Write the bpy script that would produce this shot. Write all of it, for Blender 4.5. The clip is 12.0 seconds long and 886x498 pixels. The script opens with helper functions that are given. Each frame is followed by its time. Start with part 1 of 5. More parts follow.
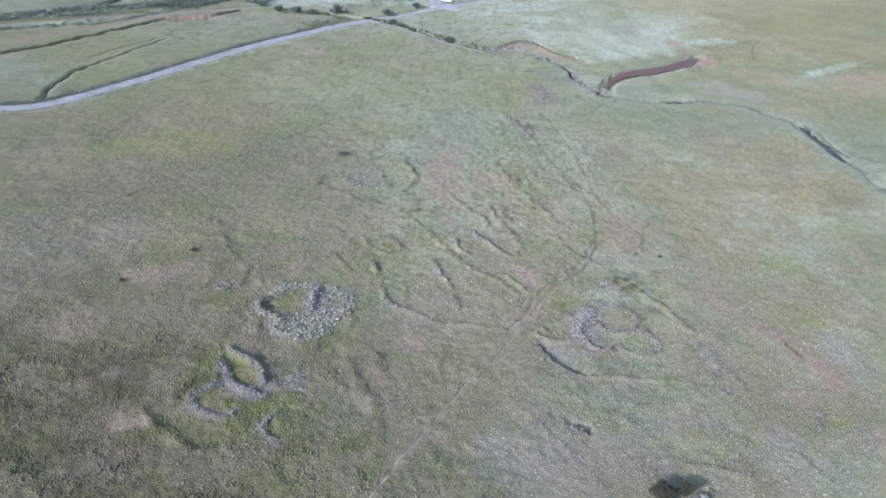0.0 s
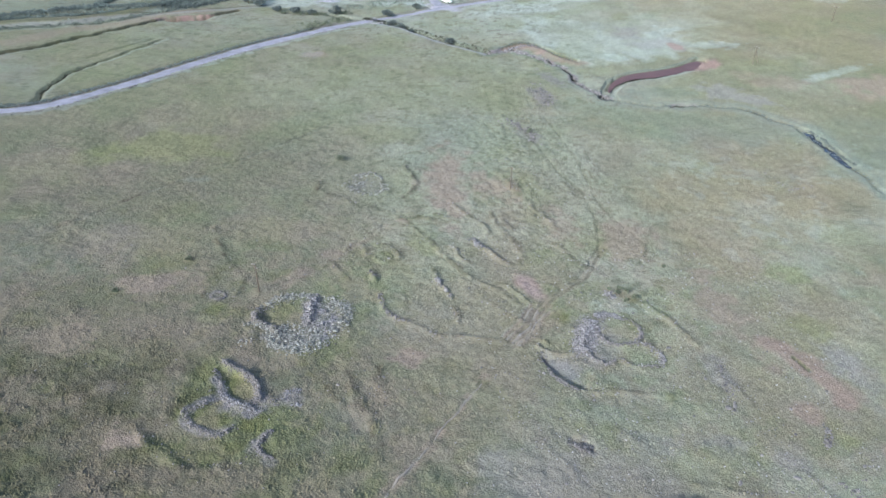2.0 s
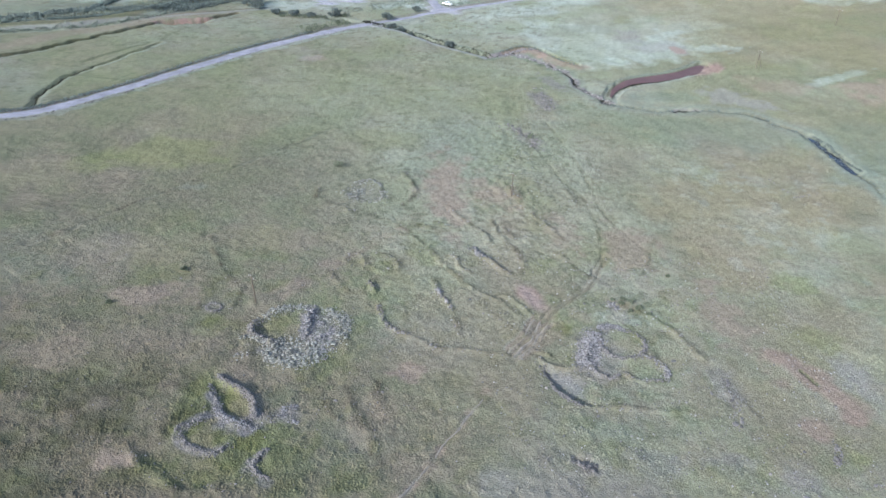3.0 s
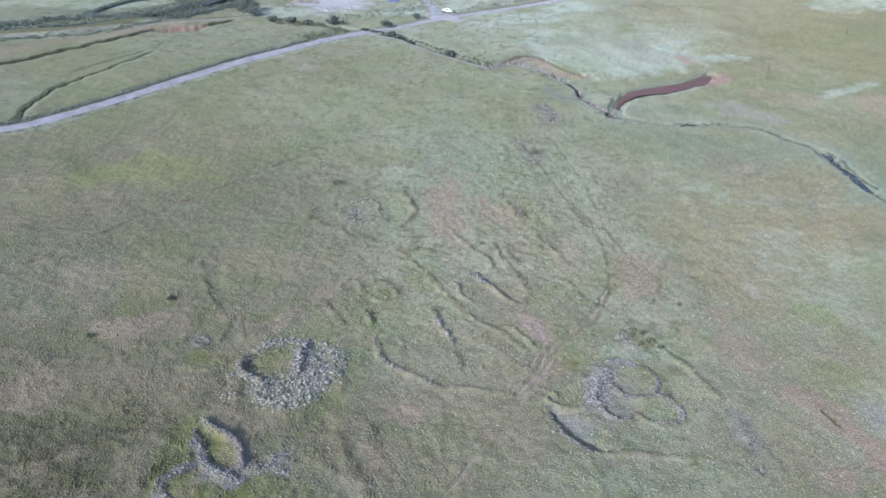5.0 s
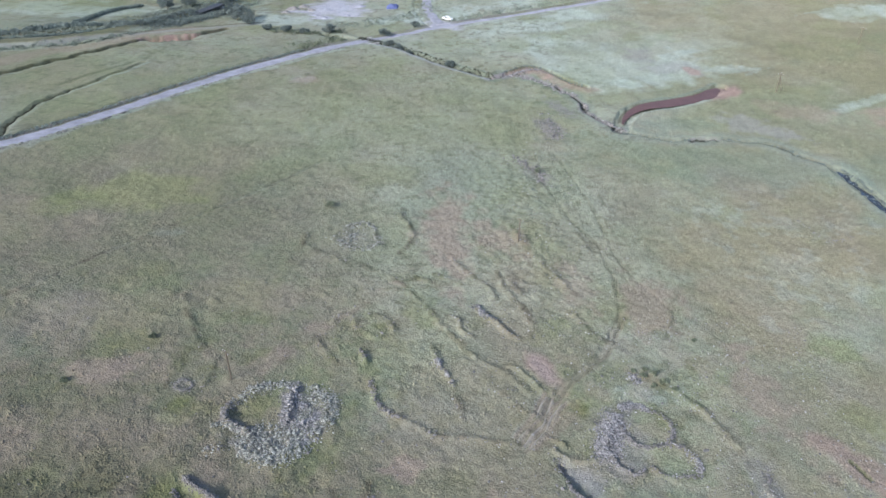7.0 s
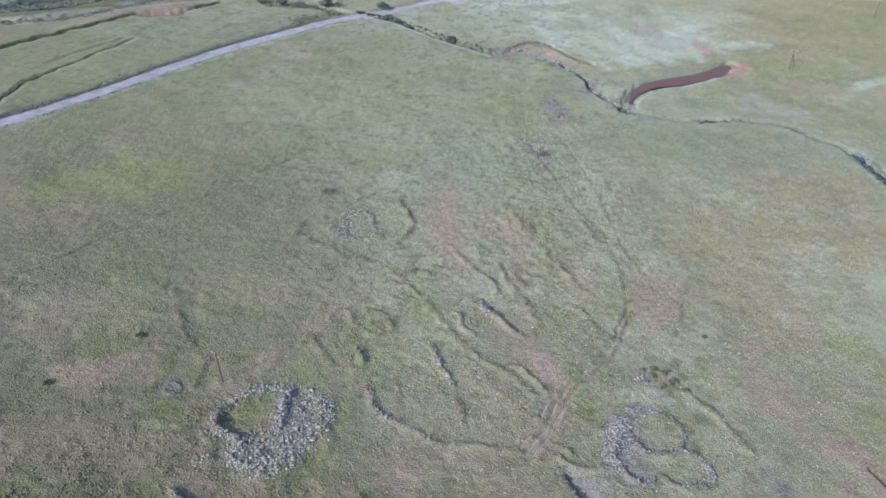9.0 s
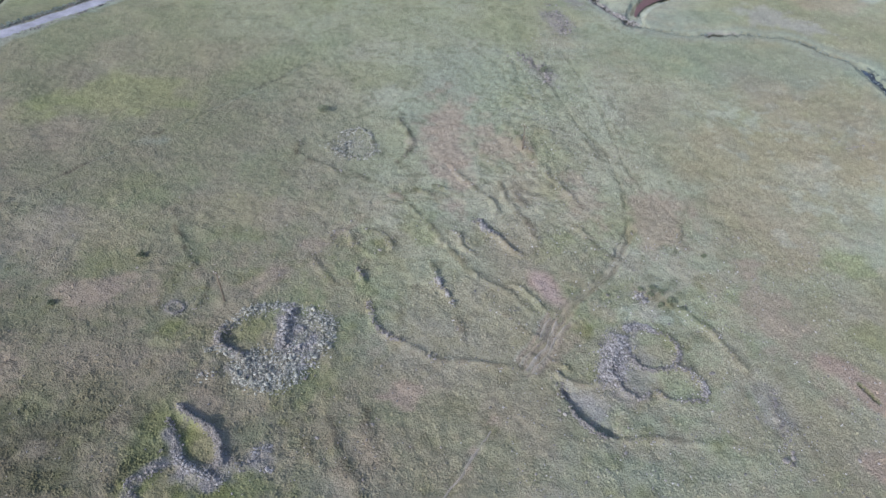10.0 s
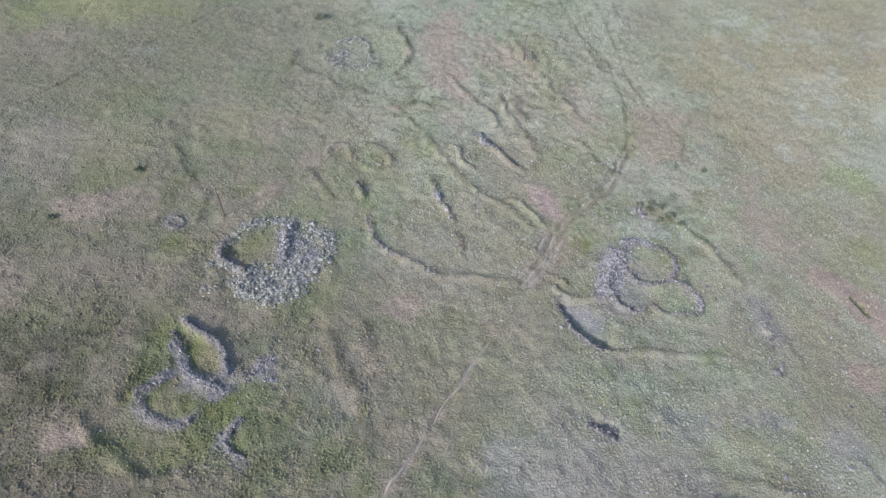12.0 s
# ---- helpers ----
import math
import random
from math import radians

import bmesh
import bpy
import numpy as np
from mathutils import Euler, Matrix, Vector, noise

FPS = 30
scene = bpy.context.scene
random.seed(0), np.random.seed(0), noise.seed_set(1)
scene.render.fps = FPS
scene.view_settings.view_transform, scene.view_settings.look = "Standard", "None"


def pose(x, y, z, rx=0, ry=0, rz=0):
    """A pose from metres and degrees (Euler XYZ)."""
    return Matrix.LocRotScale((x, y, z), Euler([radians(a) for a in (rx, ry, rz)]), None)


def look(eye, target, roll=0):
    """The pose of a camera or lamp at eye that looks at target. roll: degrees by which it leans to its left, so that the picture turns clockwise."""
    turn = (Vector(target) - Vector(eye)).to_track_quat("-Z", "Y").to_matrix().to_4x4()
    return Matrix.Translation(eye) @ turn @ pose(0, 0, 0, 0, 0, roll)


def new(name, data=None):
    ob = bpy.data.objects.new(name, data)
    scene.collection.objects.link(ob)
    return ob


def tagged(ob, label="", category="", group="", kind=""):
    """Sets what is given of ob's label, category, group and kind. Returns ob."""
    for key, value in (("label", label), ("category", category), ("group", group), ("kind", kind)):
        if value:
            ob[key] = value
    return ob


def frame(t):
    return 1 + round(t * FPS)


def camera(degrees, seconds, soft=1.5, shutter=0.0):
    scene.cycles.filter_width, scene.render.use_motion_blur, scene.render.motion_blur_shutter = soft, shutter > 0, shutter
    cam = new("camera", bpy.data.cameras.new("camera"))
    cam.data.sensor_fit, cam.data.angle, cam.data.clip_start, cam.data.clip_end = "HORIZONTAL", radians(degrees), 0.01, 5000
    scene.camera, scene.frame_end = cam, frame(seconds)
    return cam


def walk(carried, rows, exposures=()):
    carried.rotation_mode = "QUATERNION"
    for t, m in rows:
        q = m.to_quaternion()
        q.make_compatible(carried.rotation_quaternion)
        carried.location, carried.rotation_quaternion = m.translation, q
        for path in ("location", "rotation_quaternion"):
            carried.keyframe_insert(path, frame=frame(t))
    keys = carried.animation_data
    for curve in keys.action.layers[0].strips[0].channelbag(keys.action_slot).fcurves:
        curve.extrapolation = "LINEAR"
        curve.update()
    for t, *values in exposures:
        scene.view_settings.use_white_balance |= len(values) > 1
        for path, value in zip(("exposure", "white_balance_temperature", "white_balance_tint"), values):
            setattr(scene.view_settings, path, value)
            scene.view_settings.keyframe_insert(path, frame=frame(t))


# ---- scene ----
cam = camera(63.3, 12.0, soft=1.55)

# path: seconds, place, degrees of downward tilt, turn and lean
PATH = [
    (0, 0.286, 0.000, 79.809, 35.498, -0.038, -0.233),
    (0.5, 0.224, 0.725, 79.868, 35.507, -0.065, -0.166),
    (1, 0.140, 1.342, 79.923, 35.586, -0.100, -0.130),
    (1.5, 0.145, 2.202, 80.005, 35.647, -0.097, -0.080),
    (2, 0.118, 3.302, 80.082, 35.660, -0.122, -0.024),
    (2.5, 0.099, 4.700, 80.076, 35.642, -0.125, -0.012),
    (3, 0.016, 6.368, 80.061, 35.618, -0.149, 0.027),
    (5, -0.040, 14.714, 80.140, 35.572, -0.153, 0.088),
    (5.5, -0.062, 17.117, 80.113, 35.562, -0.168, 0.115),
    (6, -0.035, 19.428, 80.088, 35.547, -0.161, 0.096),
    (6.5, -0.062, 22.101, 80.119, 35.544, -0.172, 0.083),
    (7, -0.088, 24.349, 80.141, 35.534, -0.200, 0.114),
    (8.8, 0.047, 30.741, 79.962, 37.025, -0.103, 0.020),
    (9, 0.056, 31.104, 79.924, 37.851, -0.097, 0.029),
    (9.5, 0.150, 31.494, 79.778, 40.833, -0.039, -0.069),
    (10, 0.060, 31.603, 79.742, 44.333, -0.106, -0.045),
    (10.5, -0.079, 31.705, 79.855, 47.590, -0.215, 0.028),
    (11, 0.003, 31.825, 79.992, 49.833, -0.177, 0.012),
    (11.5, 0.062, 31.948, 80.092, 51.106, -0.176, 0.033),
    (12, 0.063, 31.975, 80.230, 51.428, -0.211, 0.081),
]
EXPOSURE, KELVIN, TINT = 1.10, 5950, 12
walk(cam, [(t, pose(x, y, z, 90 - tilt, 0, turn) @ pose(0, 0, 0, 0, 0, lean)) for t, x, y, z, tilt, turn, lean in PATH],
     exposures=[(t, EXPOSURE + e, KELVIN + k, TINT + g) for t, e, k, g in ((0, 0.0, 0, -4), (5, -0.04, 20, -4), (7, -0.11, 80, -3), (8.8, -0.13, 100, -2), (9.5, -0.15, 110, -1), (10.5, -0.12, 120, 0), (11.5, -0.02, 150, 1), (12, 0.0, 150, 1))])

# ---- sky and sun ----
SUN_ELEVATION, SUN_AZIMUTH = radians(33), radians(226)
world = bpy.data.worlds.new("sky")
scene.world = world
world.use_nodes = True
wn = world.node_tree
sky = wn.nodes.new("ShaderNodeTexSky")
sky.sky_type, sky.sun_disc = "NISHITA", False
sky.sun_elevation, sky.sun_rotation = SUN_ELEVATION, SUN_AZIMUTH
sky.air_density, sky.dust_density = 1.0, 2.5
wn.links.new(sky.outputs[0], wn.nodes["Background"].inputs[0])
wn.nodes["Background"].inputs[1].default_value = 0.13
sun_data = bpy.data.lights.new("sun", "SUN")
sun_data.energy, sun_data.angle, sun_data.color = 2.6, radians(1.5), (1.0, 0.96, 0.91)
sun = new("sun", sun_data)
sun_way = Vector((math.sin(SUN_AZIMUTH) * math.cos(SUN_ELEVATION), math.cos(SUN_AZIMUTH) * math.cos(SUN_ELEVATION), math.sin(SUN_ELEVATION)))
sun.matrix_world = look(sun_way * 300, (0, 0, 0))


# ---- materials ----
def material(name):
    m = bpy.data.materials.new(name)
    m.use_nodes = True
    return m, m.node_tree, m.node_tree.nodes["Principled BSDF"]


def add(tree, kind, **values):
    n = tree.nodes.new(kind)
    for key, value in values.items():
        n.inputs[key].default_value = value
    return n


def blend(tree, fac, a, b, mode="MIX"):
    n = tree.nodes.new("ShaderNodeMix")
    n.data_type, n.blend_type = "RGBA", mode
    for socket, value in ((n.inputs[0], fac), (n.inputs[6], a), (n.inputs[7], b)):
        if hasattr(value, "links"):
            tree.links.new(value, socket)
        elif isinstance(value, tuple):
            socket.default_value = (*value, 1)
        else:
            socket.default_value = value
    return n.outputs[2]


def grain(tree, scale, low, high, a=0.3, b=0.7, detail=4.0, coords="Object", rough=0.6):
    """Noise between two greys."""
    tc = tree.nodes.new("ShaderNodeTexCoord")
    n = add(tree, "ShaderNodeTexNoise", Scale=scale, Detail=detail, Roughness=rough)
    tree.links.new(tc.outputs[coords], n.inputs["Vector"])
    r = tree.nodes.new("ShaderNodeMapRange")
    for i, v in ((1, a), (2, b), (3, low), (4, high)):
        r.inputs[i].default_value = v
    tree.links.new(n.outputs["Fac"], r.inputs[0])
    return r.outputs[0]


def bump(tree, shader, height, strength, distance):
    n = add(tree, "ShaderNodeBump", Strength=strength, Distance=distance)
    tree.links.new(height, n.inputs["Height"])
    tree.links.new(n.outputs[0], shader.inputs["Normal"])


# cover colours; PALE's blue partly stands in for distance haze
GRASS, GRASS_DRY = (0.160, 0.174, 0.110), (0.190, 0.177, 0.132)
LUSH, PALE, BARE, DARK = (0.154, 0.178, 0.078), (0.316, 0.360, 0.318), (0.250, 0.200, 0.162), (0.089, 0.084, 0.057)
STRAW, LILAC, OLIVE, SAGE = (0.252, 0.265, 0.196), (0.240, 0.238, 0.236), (0.116, 0.124, 0.054), (0.160, 0.192, 0.150)
STONY, RED, GRAVEL, OCHRE = (0.184, 0.174, 0.176), (0.272, 0.194, 0.166), (0.365, 0.362, 0.415), (0.215, 0.192, 0.125)


def cover_material(name, tuft):
    m, tree, shader = material(name)
    sets = []
    for attribute in ("cover_a", "cover_b", "cover_c"):
        node, split = tree.nodes.new("ShaderNodeAttribute"), tree.nodes.new("ShaderNodeSeparateColor")
        node.attribute_name = attribute
        tree.links.new(node.outputs["Color"], split.inputs[0])
        sets.append((node, split))
    (one, parts_a), (two, parts_b), (three, parts_c) = sets
    c = blend(tree, grain(tree, 0.07, 0, 1, 0.38, 0.62, 5), GRASS, GRASS_DRY)
    c = blend(tree, grain(tree, 0.45, 0, 0.16, 0.45, 0.75, 4), c, OCHRE)
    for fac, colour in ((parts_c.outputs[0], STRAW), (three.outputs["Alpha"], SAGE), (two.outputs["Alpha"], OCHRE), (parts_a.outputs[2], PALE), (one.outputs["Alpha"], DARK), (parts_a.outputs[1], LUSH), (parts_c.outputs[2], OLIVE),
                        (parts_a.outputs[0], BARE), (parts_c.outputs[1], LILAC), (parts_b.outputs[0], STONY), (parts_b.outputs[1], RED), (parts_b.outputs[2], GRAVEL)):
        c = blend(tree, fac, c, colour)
    c = blend(tree, 1.0, c, grain(tree, 0.9, 0.86, 1.12, 0.3, 0.7, 7), "MULTIPLY")
    if tuft:
        info = tree.nodes.new("ShaderNodeNewGeometry")
        r = tree.nodes.new("ShaderNodeMapRange")
        r.inputs[3].default_value, r.inputs[4].default_value = 0.85, 1.12
        tree.links.new(info.outputs["Random Per Island"], r.inputs[0])
        c = blend(tree, 1.0, c, r.outputs[0], "MULTIPLY")
    else:
        c = blend(tree, 1.0, c, grain(tree, 6.0, 0.78, 1.2, 0.3, 0.7, 3), "MULTIPLY")
        bump(tree, shader, grain(tree, 3.0, 0, 1, 0.3, 0.7, 6), 0.6, 0.2)
    tree.links.new(c, shader.inputs["Base Color"])
    shader.inputs["Roughness"].default_value = 0.95
    shader.inputs["Specular IOR Level"].default_value = 0.15
    return m


def plain_material(name, colour, rough=0.85, scale=3.0, low=0.7, high=1.25, relief=0.3, distance=0.05, metal=0.0, island=False, spec=0.3, per_object=0.0, spread=0.35):
    m, tree, shader = material(name)
    c = blend(tree, 1.0, colour, grain(tree, scale, low, high, 0.3, 0.7, 6), "MULTIPLY")
    c = blend(tree, 1.0, c, grain(tree, scale * 7, 0.88, 1.12, 0.3, 0.7, 3), "MULTIPLY")
    if island or per_object:
        info = tree.nodes.new("ShaderNodeNewGeometry" if island else "ShaderNodeObjectInfo")
        r = tree.nodes.new("ShaderNodeMapRange")
        spread = per_object or spread
        r.inputs[3].default_value, r.inputs[4].default_value = 1 - spread, 1 + spread
        tree.links.new(info.outputs["Random Per Island" if island else "Random"], r.inputs[0])
        c = blend(tree, 1.0, c, r.outputs[0], "MULTIPLY")
    tree.links.new(c, shader.inputs["Base Color"])
    shader.inputs["Roughness"].default_value, shader.inputs["Metallic"].default_value = rough, metal
    shader.inputs["Specular IOR Level"].default_value = spec
    if relief:
        bump(tree, shader, grain(tree, scale * 4, 0, 1, 0.3, 0.7, 5), relief, distance)
    return m


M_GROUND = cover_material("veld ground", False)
M_TUFT = cover_material("veld grass tufts", True)
M_STONE = plain_material("weathered grey stone", (0.155, 0.147, 0.144), 0.9, 1.6, 0.6, 1.3, 0.5, 0.06, per_object=0.4)
M_STONE_BRIGHT = plain_material("lilac grey stone", (0.212, 0.207, 0.210), 0.9, 1.6, 0.5, 1.3, 0.5, 0.06, per_object=0.5)
M_RUBBLE_BRIGHT = plain_material("lilac grey rubble", (0.190, 0.185, 0.188), 0.9, 1.6, 0.45, 1.35, 0.4, 0.05, island=True, spread=0.6)
M_RUBBLE = plain_material("grey rubble", (0.148, 0.140, 0.138), 0.9, 1.6, 0.6, 1.3, 0.4, 0.05, island=True)
M_STONE_PALE = plain_material("pale lichened stone", (0.236, 0.240, 0.216), 0.9, 1.6, 0.5, 1.3, 0.5, 0.06, per_object=0.55)
M_RUBBLE_PALE = plain_material("pale lichened rubble", (0.214, 0.218, 0.194), 0.9, 1.6, 0.5, 1.35, 0.4, 0.05, island=True, spread=0.55)
M_GRANITE = plain_material("bleached stone", (0.275, 0.268, 0.265), 0.9, 1.6, 0.6, 1.25, 0.4, 0.05, island=True, spread=0.4)
M_ROAD = plain_material("compacted gravel", (0.256, 0.258, 0.298), 0.95, 0.3, 0.78, 1.2, 0.3, 0.03)
M_CONCRETE = plain_material("weathered concrete", (0.42, 0.41, 0.39), 0.85, 0.8, 0.75, 1.15, 0.2, 0.02)
M_LEAF = plain_material("grey green leaves", (0.088, 0.105, 0.070), 0.75, 1.2, 0.7, 1.3, 0, island=True)
M_LEAF_PALE = plain_material("pale scrub leaves", (0.125, 0.145, 0.100), 0.8, 0.6, 0.7, 1.3, 0, island=True)
M_SCRUB = plain_material("blue green scrub", (0.148, 0.182, 0.166), 0.8, 0.4, 0.65, 1.3, 0, island=True)
M_LEAF_DARK = plain_material("dark gully scrub", (0.048, 0.052, 0.038), 0.8, 0.6, 0.7, 1.3, 0, island=True)
M_LEAF_BLUE = plain_material("blue green thicket leaves", (0.108, 0.132, 0.126), 0.8, 0.6, 0.65, 1.35, 0, island=True)
M_REED = plain_material("pale reeds", (0.190, 0.220, 0.180), 0.8, 0.4, 0.7, 1.25, 0, island=True)
M_PATH = plain_material("worn pale earth", (0.240, 0.218, 0.185), 0.95, 1.2, 0.75, 1.2, 0.3, 0.03)
M_BARK = plain_material("grey bark", (0.11, 0.09, 0.07), 0.9, 4.0, 0.7, 1.2, 0.4, 0.02)
M_WHITE = plain_material("white car paint", (0.80, 0.80, 0.80), 0.3, 0.6, 0.95, 1.03, 0, spec=0.5)
M_BLUE = plain_material("faded blue tarpaulin", (0.085, 0.105, 0.24), 0.7, 0.8, 0.75, 1.2, 0.4, 0.05)
M_BLACK = plain_material("black rubber", (0.02, 0.02, 0.02), 0.8, 4.0, 0.8, 1.2, 0)
M_STEEL = plain_material("dull steel", (0.10, 0.10, 0.11), 0.5, 3.0, 0.8, 1.15, 0, metal=0.6)
M_MUD_WATER = plain_material("muddy red water", (0.100, 0.052, 0.047), 0.35, 0.25, 0.85, 1.15, 0.05, 0.01, spec=0.15)
M_CLEAR_WATER = plain_material("dark pool water", (0.03, 0.036, 0.045), 0.12, 0.4, 0.8, 1.2, 0.05, 0.01, spec=0.6)
m_glass, _tree, _glass = material("dark car glass")
_glass.inputs["Base Color"].default_value = (0.02, 0.025, 0.03, 1)
_glass.inputs["Roughness"].default_value = 0.05


# ---- plan helpers ----
def lattice(ix, iy, seed):
    h = (ix * 374761393 + iy * 668265263 + seed * 974634777).astype(np.int64)
    h = (h ^ (h >> 13)) * 1274126177
    return ((h ^ (h >> 16)) & 0xFFFF) / 65535.0


def value_noise(x, y, size, seed):
    """Smooth noise from 0 to 1 with lumps of that size."""
    u, v = np.asarray(x) / size, np.asarray(y) / size
    iu, iv = np.floor(u).astype(np.int64), np.floor(v).astype(np.int64)
    fu, fv = u - iu, v - iv
    fu, fv = fu * fu * (3 - 2 * fu), fv * fv * (3 - 2 * fv)
    a = lattice(iu, iv, seed) * (1 - fu) + lattice(iu + 1, iv, seed) * fu
    b = lattice(iu, iv + 1, seed) * (1 - fu) + lattice(iu + 1, iv + 1, seed) * fu
    return a * (1 - fv) + b * fv


def fractal(x, y, size, seed, octaves=4):
    total, weight, amount = 0.0, 0.0, 1.0
    for i in range(octaves):
        total = total + amount * value_noise(x, y, size / 2**i, seed + i)
        weight += amount
        amount *= 0.55
    return total / weight


def curve(points, step=1.0, closed=False):
    """A smooth line through a few plan points, sampled evenly."""
    p = np.array(points, float)
    ext = np.vstack([p[-1:], p, p[:2]]) if closed else np.vstack([2 * p[0] - p[1], p, 2 * p[-1] - p[-2]])
    out = []
    for i in range(len(ext) - 3):
        a, b, c, d = ext[i : i + 4]
        n = max(2, int(np.hypot(*(c - b)) / step) + 1)
        for t in np.arange(n) / n:
            out.append(0.5 * (2 * b + (c - a) * t + (2 * a - 5 * b + 4 * c - d) * t * t + (3 * b - a - 3 * c + d) * t**3))
    if not closed:
        out.append(p[-1])
    return np.array(out)


def ragged(points, step=0.5, amount=0.3, size=1.8, seed=1, closed=False):
    """A curve that wanders a little from side to side."""
    line = curve(points, step, closed)
    dx = value_noise(line[:, 0], line[:, 1], size, seed) + 0.5 * value_noise(line[:, 0], line[:, 1], size / 2.3, seed + 5) - 0.75
    dy = value_noise(line[:, 0] + 40, line[:, 1], size, seed + 9) + 0.5 * value_noise(line[:, 0] + 40, line[:, 1], size / 2.3, seed + 7) - 0.75
    return line + 2 * amount * np.column_stack([dx, dy])


def from_line(x, y, line, reach):
    """Signed distance from a line (positive to its left) and the share of its length, where nearer than reach."""
    shape = np.shape(x)
    x, y = np.ravel(x), np.ravel(y)
    dist, side, along = np.full(x.shape, 1e9), np.zeros(x.shape), np.zeros(x.shape)
    lo, hi = line.min(0) - reach, line.max(0) + reach
    pool = np.nonzero((x > lo[0]) & (x < hi[0]) & (y > lo[1]) & (y < hi[1]))[0]
    for k in range(0, len(line) - 1, 8):
        piece = line[k : k + 9]
        lo, hi = piece.min(0) - reach, piece.max(0) + reach
        near = pool[(x[pool] > lo[0]) & (x[pool] < hi[0]) & (y[pool] > lo[1]) & (y[pool] < hi[1])]
        px, py = x[near], y[near]
        d, s, w = dist[near], side[near], along[near]
        for i in range(len(piece) - 1):
            (ax, ay), (bx, by) = piece[i], piece[i + 1]
            ux, uy = bx - ax, by - ay
            t = np.clip(((px - ax) * ux + (py - ay) * uy) / (ux * ux + uy * uy + 1e-9), 0, 1)
            e = np.hypot(px - ax - t * ux, py - ay - t * uy)
            m = e < d
            d[m] = e[m]
            s[m] = np.sign(ux * (py - ay) - uy * (px - ax))[m]
            w[m] = ((k + i + t) / (len(line) - 1))[m]
        dist[near], side[near], along[near] = d, s, w
    return dist.reshape(shape), side.reshape(shape), along.reshape(shape)


def eased(v, lo, hi, r=20.0):
    v = np.asarray(v, float)
    v = np.where(v > hi - r, hi - r * np.exp(-np.maximum(v - hi + r, 0) / r), v)
    return np.where(v < lo + r, lo + r * np.exp(-np.maximum(lo + r - v, 0) / r), v)


def hill(x, y):
    """The broad lie of the land."""
    u, v = eased(x, -165, 165) / 100, (eased(y, 20, 375) - 150) / 100
    return -6.928 - 4.953 * u - 6.860 * v + 1.526 * u * u + 3.661 * u * v + 2.393 * v * v - 0.699 * v**3 + 0.203 * u * v * v + 1.073 * u * u * v


# ---- plan: lines of the place ----
ROAD = curve([(-200, 160), (-150, 171), (-128, 177.4), (-118.5, 180.2), (-112.4, 182.9), (-107.3, 187.5), (-100.9, 197.2), (-92.2, 211.1), (-82.0, 229.0), (-70.2, 247.2), (-55.2, 265.6), (-38, 283.7), (-13.5, 300.1), (0.7, 309.9), (40.2, 327.1), (90, 345), (190, 385)], 2.0)
BRANCH = curve([(0.7, 309.9), (-4.6, 329.2), (-6.6, 347.3), (-4, 380), (4, 420)], 2.0)
STREAM_TOP = curve([(-46, 300), (-30.4, 292.2), (-17.1, 284.6), (-6.3, 273.5), (2.7, 264.3), (16.8, 252)])
STREAM_MID = ragged([(16.8, 252), (23.7, 255.2), (28.3, 253), (38.2, 242.1), (42.1, 232.1), (45.1, 219.1), (51.4, 211.1)], 1.0, 0.7, 4.0)
RED_POOL = curve([(51.4, 211.1), (54.7, 219.9), (61.1, 226.6), (69.6, 229.4), (78.4, 232.6), (84.4, 236.4), (88.4, 240.6)])
STREAM_LOW = ragged([(51.4, 211.1), (58.8, 206.2), (67.9, 204.4), (86.6, 203.6), (94.5, 195.7), (102, 187.2), (103.6, 182), (104.2, 177), (104.9, 172.5), (106.2, 166.4), (108.5, 150), (118, 130)], 1.0, 0.7, 4.0)
DARK_POOL = curve([(102.2, 186.8), (103.6, 182), (104.2, 177), (104.9, 172.5), (106.2, 166.4)])
RED_BANK = curve([(21, 255.6), (27.9, 260.5), (32.8, 261.1), (37.1, 256.6), (42.2, 247.5), (46.7, 243.9)])
GULLY_LONG = ragged([(-150, 222), (-136.7, 235.6), (-128.9, 248.4), (-115.7, 270.4), (-106.1, 285.4), (-96, 289.9), (-84, 302)], 1.0, 0.7, 4.0)
GULLY_BEND = ragged([(-113, 190), (-115.2, 202.3), (-114.6, 210.5), (-112.8, 220.4), (-104.8, 241.9), (-99, 256)], 1.0, 0.7, 4.0)
GULLY_FAINT = ragged([(-115.5, 230.2), (-109.9, 241.4), (-102.9, 256.3)], 1.0, 0.7, 4.0)
RAIL = curve([(-230, 205), (-190, 236), (-151.4, 263.9), (-132, 276.5), (-115.7, 298.1), (-101.3, 323.1), (-90, 345), (-60, 400)], 2.0)
TRACK = ragged([(11.6, 91.6), (14.9, 95.9), (17.6, 101.6), (20.3, 105.9), (24.6, 110.3), (28.6, 115.3), (33.3, 125.2)], 0.5, 0.25, 2.5)
FOOTPATH = ragged([(11.6, 91.6), (8.2, 84.6), (5.9, 80.6), (3.9, 77.3), (1.4, 73.1), (-1.4, 67.9), (-3.9, 64.2), (-5.9, 60.1), (-12, 48), (-20, 32)], 0.5, 0.3, 3.0)
OLD_FENCE = ragged([(-80, 117), (-74.3, 125), (-67.8, 133.8), (-61.3, 143.8), (-53.5, 153.8), (-44, 166.5), (-30, 186)], 1.5)
TERRACE = ragged([(32.6, 121.9), (34, 135), (33.4, 148.3), (29.4, 160.2), (26.1, 173.6), (22, 190)], 1.0)
TERRACE_LOW = ragged([(43, 128), (37, 142), (36, 156), (34, 174), (30, 195)], 1.0)

